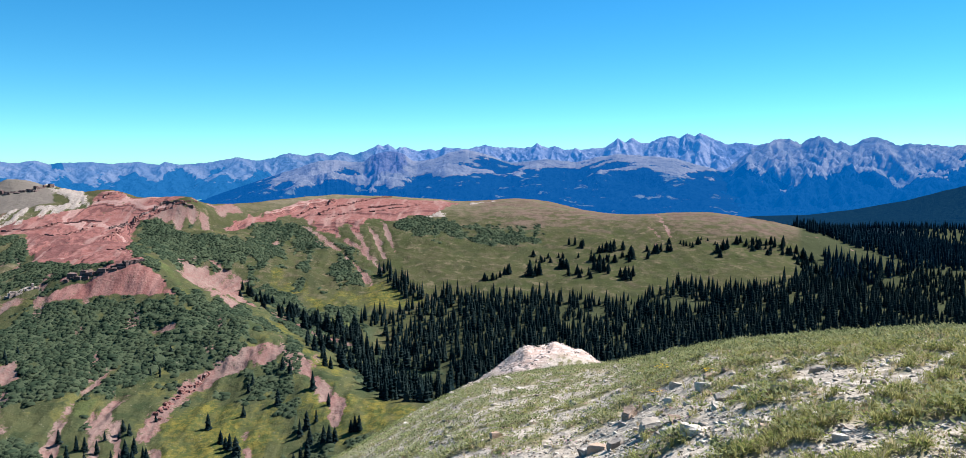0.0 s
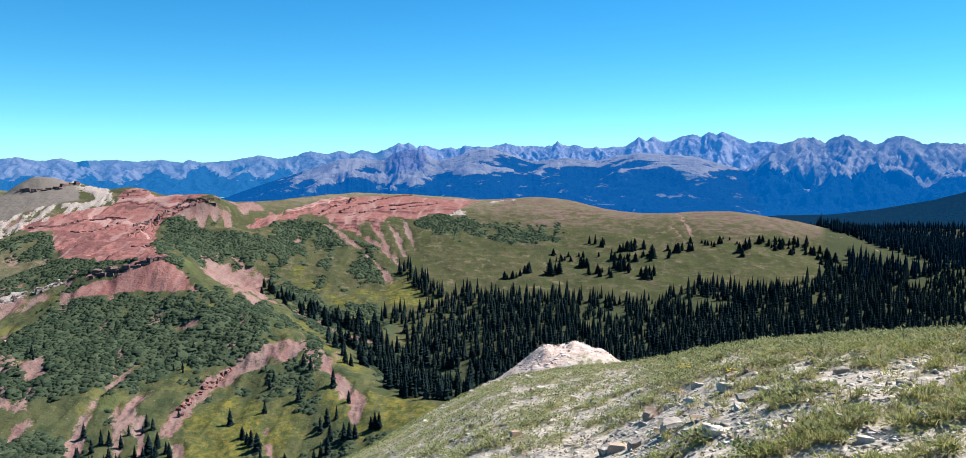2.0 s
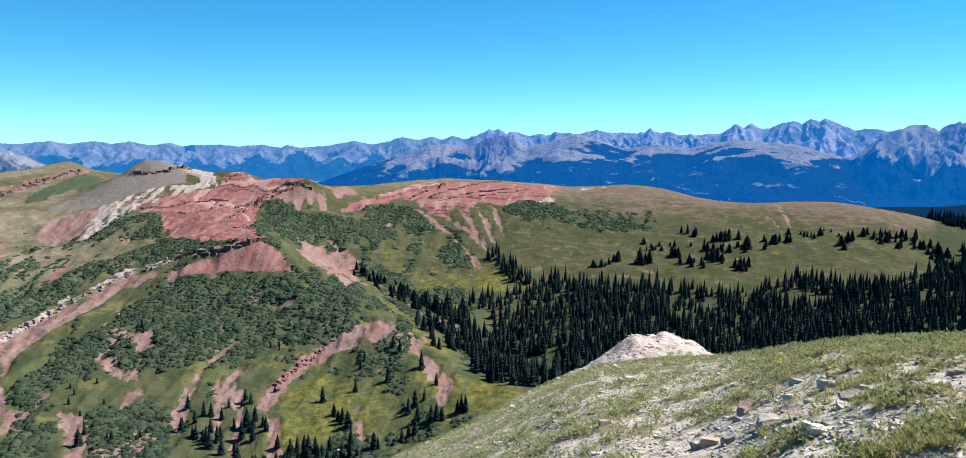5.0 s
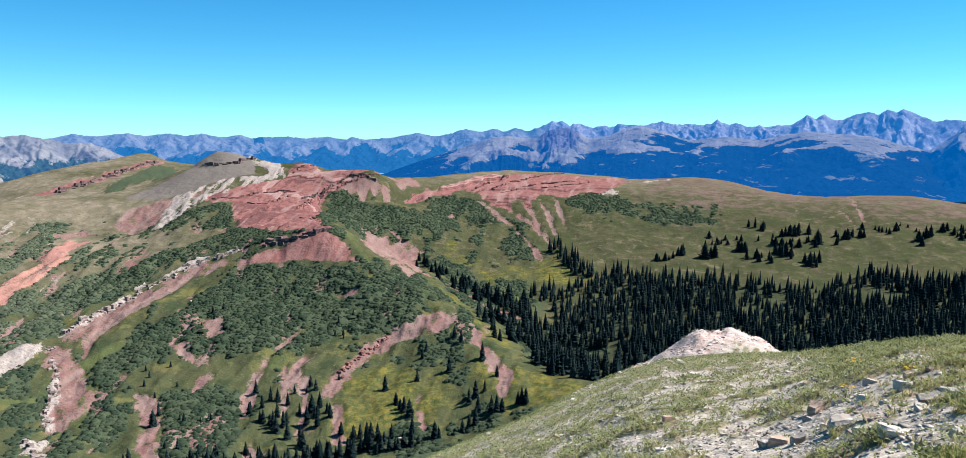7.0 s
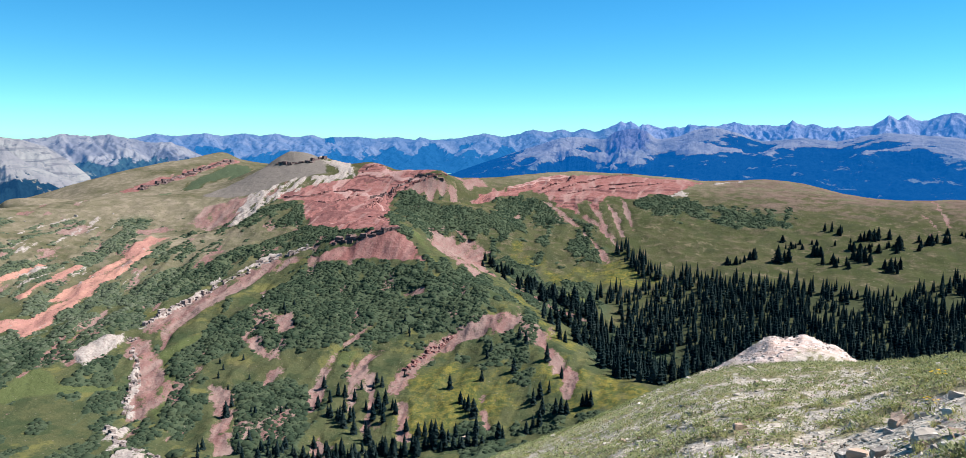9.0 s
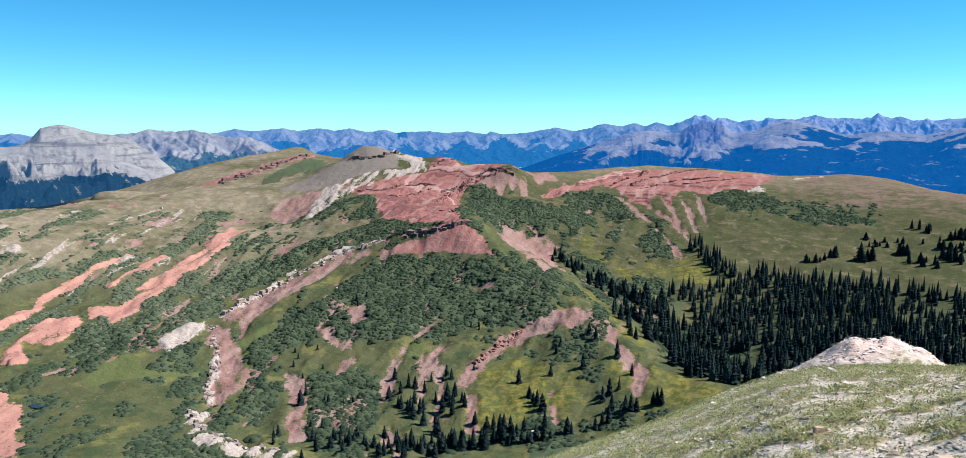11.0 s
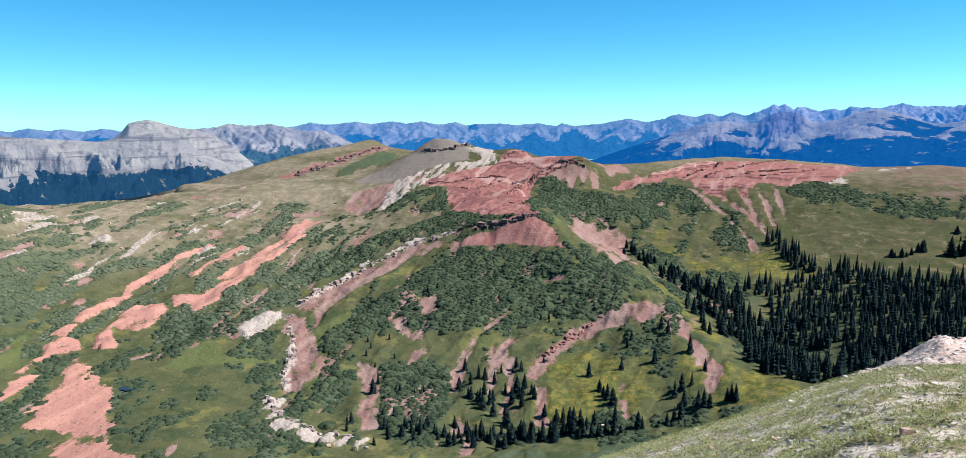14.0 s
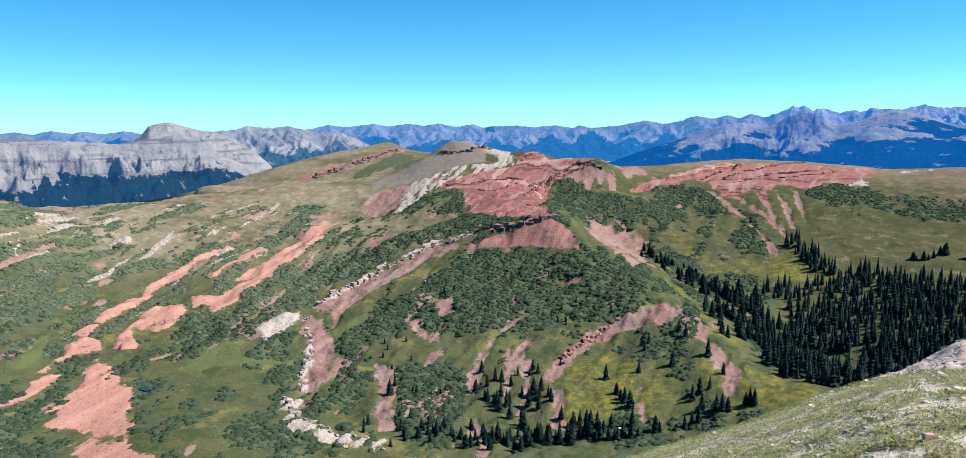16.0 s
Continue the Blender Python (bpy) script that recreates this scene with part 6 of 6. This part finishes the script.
# boulders and the pool on the far slopes
BOULDERS = [(53.3, 726), (52.4, 720), (59.3, 705), (58.7, 699), (59.8, 673), (58.0, 696), (60.3, 653), (57.3, 738), (51.7, 767), (49.8, 783), (47.8, 810), (44.9, 824), (48.7, 726), (54.4, 757), (45.9, 790), (42.7, 831), (36.6, 342), (39.4, 346), (21.6, 364), (26.0, 348), (18.6, 358), (33.2, 559), (52.7, 676), (55.6, 699)]
for (b, r), z in zip(BOULDERS, ground_z([plan(*q) for q in BOULDERS])):
    x, y = plan(b, r)
    w = rr.uniform(1.5, 3.6)
    ob = new("boulder", ROCKS[rr.choice([1, 2, 6, 9, 10, 13, 14])])
    ob.matrix_basis = Matrix.LocRotScale((x, y, float(z) + 0.2), Euler((0, 0, rr.uniform(0, 6.28))), (w, w, w * 0.9))
    tagged(ob, "pale grey boulder on the open slope", "boulder", "boulders on the slopes")
pool_net = Net("dark_water", 0.08, 0.5)
m_pool = pool_net.done(pool_net.mix(pool_net.noise(2.0), (0.010, 0.016, 0.020), (0.018, 0.026, 0.028)))
px, py = plan(53.0, 438)
rim = [(px + (4.5 + rr.uniform(-0.8, 0.8)) * math.cos(k * math.pi / 12), py + (3.0 + rr.uniform(-0.6, 0.6)) * math.sin(k * math.pi / 12)) for k in range(24)]
pz = float(ground_z([(px, py)])[0])
top = pz + 0.35
v = [(x, y, top) for x, y in rim] + [(x, y, top - 2.0) for x, y in rim]
pool = new("pool", mesh_of("pool", v, [tuple(range(24))] + [(k, k + 24, (k + 1) % 24 + 24, (k + 1) % 24) for k in range(24)], m_pool))
tagged(pool, "small dark pool in the green meadow", "pool")


def pebble_shapes(rg, count=8):
    out = []
    for k in range(count):
        me = hull_rock(rg, 0.6, 9)
        v = np.array([w.co[:] for w in me.vertices])
        out.append(triangles(v, [tuple(p.vertices) for p in me.polygons]))
        bpy.data.meshes.remove(me)
    return out


m_gravel = rock_material("mixed_gravel", (0.15, 0.118, 0.09), (0.44, 0.38, 0.315), (0.54, 0.475, 0.405), 0.08)
n = 52000
b, r = rs.uniform(-36, 22, n), 4.0 * (14.0 ** rs.rand(n))
x, y = plan(b, r)
ok = (turf_at(x, y) + rs.uniform(-0.3, 0.1, n) < 0.42) | (rs.rand(n) < 0.12)
x, y, r = x[ok][:20000], y[ok][:20000], r[ok][:20000]
z = height(x, y)
w = rs.gamma(1.2, 0.013, len(x)) * (1 + r / 16) + 0.007
scatter("gravel", pebble_shapes(rr), zip(x, y, z + 0.1 * w, w, w * 0.8, rs.uniform(0, 6.28, len(x)), rs.randint(0, 8, len(x))), m_gravel, "pale broken gravel between the turf", "gravel")
# broken plates on the knob and its rib
n = 9000
x, y = rs.uniform(-6, 16, n), rs.uniform(42, 72, n)
k = knob_at(x, y)
ok = k > rs.uniform(0.2, 1.0, n)
x, y = x[ok][:3200], y[ok][:3200]
z = height(x, y)
w = rs.gamma(2.0, 0.08, len(x)) + 0.06
m_knob = rock_material("pale_pink_rock", (0.36, 0.27, 0.225), (0.48, 0.39, 0.335), (0.62, 0.55, 0.50), 0.4)
scatter("rubble", pebble_shapes(rr), zip(x, y, z, w, w * 0.38, rs.uniform(0, 6.28, len(x)), rs.randint(0, 8, len(x))), m_knob, "pale pinkish rubble on the rock knob", "rubble")


# ---- turf, herbs and flowers close by ----
def tuft_shape(rg, blades, lean, thick):
    v, f = [], []
    for k in range(blades):
        a, l = rg.uniform(0, 6.28), rg.uniform(0.55, 1.0)
        o = rg.uniform(0, 0.35)
        bx, by = o * math.cos(a), o * math.sin(a)
        out = lean * rg.uniform(0.3, 1.2)
        tx, ty = bx + out * math.cos(a + rg.uniform(-0.6, 0.6)), by + out * math.sin(a + rg.uniform(-0.6, 0.6))
        px, py = -math.sin(a) * thick, math.cos(a) * thick
        n = len(v)
        mx, my = bx + 0.4 * (tx - bx), by + 0.4 * (ty - by)
        v += [(bx - px, by - py, 0), (bx + px, by + py, 0), (mx + px * 0.8, my + py * 0.8, 0.62 * l), (mx - px * 0.8, my - py * 0.8, 0.62 * l), (tx, ty, l)]
        f += [(n, n + 1, n + 2, n + 3), (n + 3, n + 2, n + 4)]
    return triangles(v, f)


def herb_shape(rg, leaves=16):
    """A low cushion of small leaves."""
    v, f = [], []
    for k in range(leaves):
        a, d = rg.uniform(0, 6.28), math.sqrt(rg.random()) * 0.5
        c = Vector((d * math.cos(a), d * math.sin(a), (0.5 - d * 0.6) * rg.uniform(0.5, 1.1)))
        u = Vector((math.cos(a + rg.uniform(-1, 1)), math.sin(a + rg.uniform(-1, 1)), rg.uniform(0.1, 0.9))).normalized() * rg.uniform(0.08, 0.16)
        w = u.cross(Vector((0, 0, 1))).normalized() * rg.uniform(0.03, 0.06)
        n = len(v)
        v += [tuple(c - u * 0.4), tuple(c + w), tuple(c + u), tuple(c - w)]
        f += [(n, n + 1, n + 2, n + 3)]
    return triangles(v, f)


gr = random.Random(31)
m_blade = leaf_material("alpine_grass", (0.165, 0.162, 0.055), (0.50, 0.45, 0.19), 0.4)
m_straw = leaf_material("dry_grass", (0.30, 0.235, 0.13), (0.54, 0.44, 0.27), 0.4)
m_herb = leaf_material("alpine_herbs", (0.075, 0.098, 0.028), (0.30, 0.300, 0.095), 0.4)
m_greyherb = leaf_material("grey_cushion_plants", (0.095, 0.112, 0.045), (0.27, 0.265, 0.135))


def sow_near(count, lo, hi, left, right, want):
    b, r = rs.uniform(right, left, count), lo * ((hi / lo) ** rs.rand(count))
    x, y = plan(b, r)
    ok = want(turf_at(x, y), b, r) > rs.rand(count)
    return x[ok], y[ok], r[ok]


def plant(name, shapes, count, lo, hi, want, w, h, mat, label, category):
    x, y, r = sow_near(count, lo, hi, 24, -37, want)
    keep = knob_at(x, y) < 0.25
    x, y, r = x[keep], y[keep], r[keep]
    z = height(x, y)
    k = rs.uniform(0.7, 1.3, len(x)) * (1 + r / 60)
    return scatter(name, shapes, zip(x, y, z - 0.005, w * k, h * k * rs.uniform(0.7, 1.3, len(x)), rs.uniform(0, 6.28, len(x)), rs.randint(0, len(shapes), len(x))), mat, label, category)


plant("grass", [tuft_shape(gr, 15, 0.8, 0.040) for k in range(8)], 46000, 3.6, 60, lambda t, b, r: (0.02 + 0.75 * smooth(0.50, 0.62, t)) * (0.25 + 0.75 * smooth(-8, -22, b)), 0.056, 0.066, m_blade, "short green alpine grass", "grass")
plant("dry_grass", [tuft_shape(gr, 11, 0.8, 0.034) for k in range(8)], 34000, 3.6, 80, lambda t, b, r: 0.02 + (0.16 + 0.16 * smooth(-8, -20, b)) * smooth(0.42, 0.56, t), 0.060, 0.058, m_straw, "dry straw-coloured grass among the turf", "grass")
plant("herbs", [herb_shape(gr, 24) for k in range(8)], 29000, 3.6, 70, lambda t, b, r: (smooth(0.48, 0.64, t) * 0.75 + 0.03) * (0.66 + 0.34 * smooth(-10, -20, b)), 0.13, 0.110, m_herb, "low leafy green alpine herbs", "herbs")
plant("cushion_plants", [herb_shape(gr, 15) for k in range(6)], 40000, 5.0, 75, lambda t, b, r: smooth(0.30, 0.46, t) * (0.10 + 0.62 * smooth(8, 14, r)), 0.23, 0.17, m_greyherb, "grey-green cushion plants on the gravel", "herbs")
m_pinkherb = leaf_material("dry_pink_flowers", (0.34, 0.17, 0.19), (0.50, 0.30, 0.31))
plant("pink_flowers", [herb_shape(gr, 10) for k in range(4)], 5200, 5, 30, lambda t, b, r: smooth(0.30, 0.45, t) * smooth(0.72, 0.55, t) * smooth(-24, -14, b) * 0.5, 0.13, 0.10, m_pinkherb, "faded pink flower heads", "flowers")


def flower_material(name, colour):
    n = Net(name, 0.7)
    return n.done(n.mix(n.noise(0.02, 3), colour, tuple(v * 0.75 for v in colour)))


m_petal = flower_material("yellow_petals", (0.66, 0.43, 0.03))


def flower(x, y, z, tall, rg):
    """A clump of yellow flowers on thin stems."""
    root = new("yellow_flower_clump")
    root.location = (x, y, z - 0.01)
    for k in range(7):
        a, d = rg.uniform(0, 6.28), rg.uniform(0.02, 0.11)
        tx, ty, tz = d * math.cos(a), d * math.sin(a), tall * rg.uniform(0.7, 1.1)
        sv = [(tx * 0.3 - 0.004, ty * 0.3, 0), (tx * 0.3 + 0.004, ty * 0.3, 0), (tx * 0.3, ty * 0.3 + 0.005, 0), (tx, ty, tz)]
        part("stem", mesh_of("stem", sv, [(0, 1, 3), (1, 2, 3), (2, 0, 3)], m_blade), None, root)
        pv, pf = [(tx, ty, tz)], []
        for q in range(8):
            t0, t1 = q * math.pi / 4, (q + 0.7) * math.pi / 4
            i = len(pv)
            pv += [(tx + 0.017 * math.cos(t0), ty + 0.017 * math.sin(t0), tz + 0.006), (tx + 0.017 * math.cos(t1), ty + 0.017 * math.sin(t1), tz + 0.005)]
            pf.append((0, i, i + 1))
        part("blossom", mesh_of("blossom", pv, pf, m_petal), None, root, "yellow daisy-like blossom")
    return tagged(root, "yellow daisy-like flowers on short stems", "flowers", "yellow flowers on the shoulder")


FLOWERS = [(-13.1, 12.9), (-13.5, 12.5), (-16.8, 9.7), (-12.9, 9.9)]
for (b, r), z in zip(FLOWERS, ground_z([plan(*q) for q in FLOWERS])):
    flower(*plan(b, r), float(z), 0.16, gr)
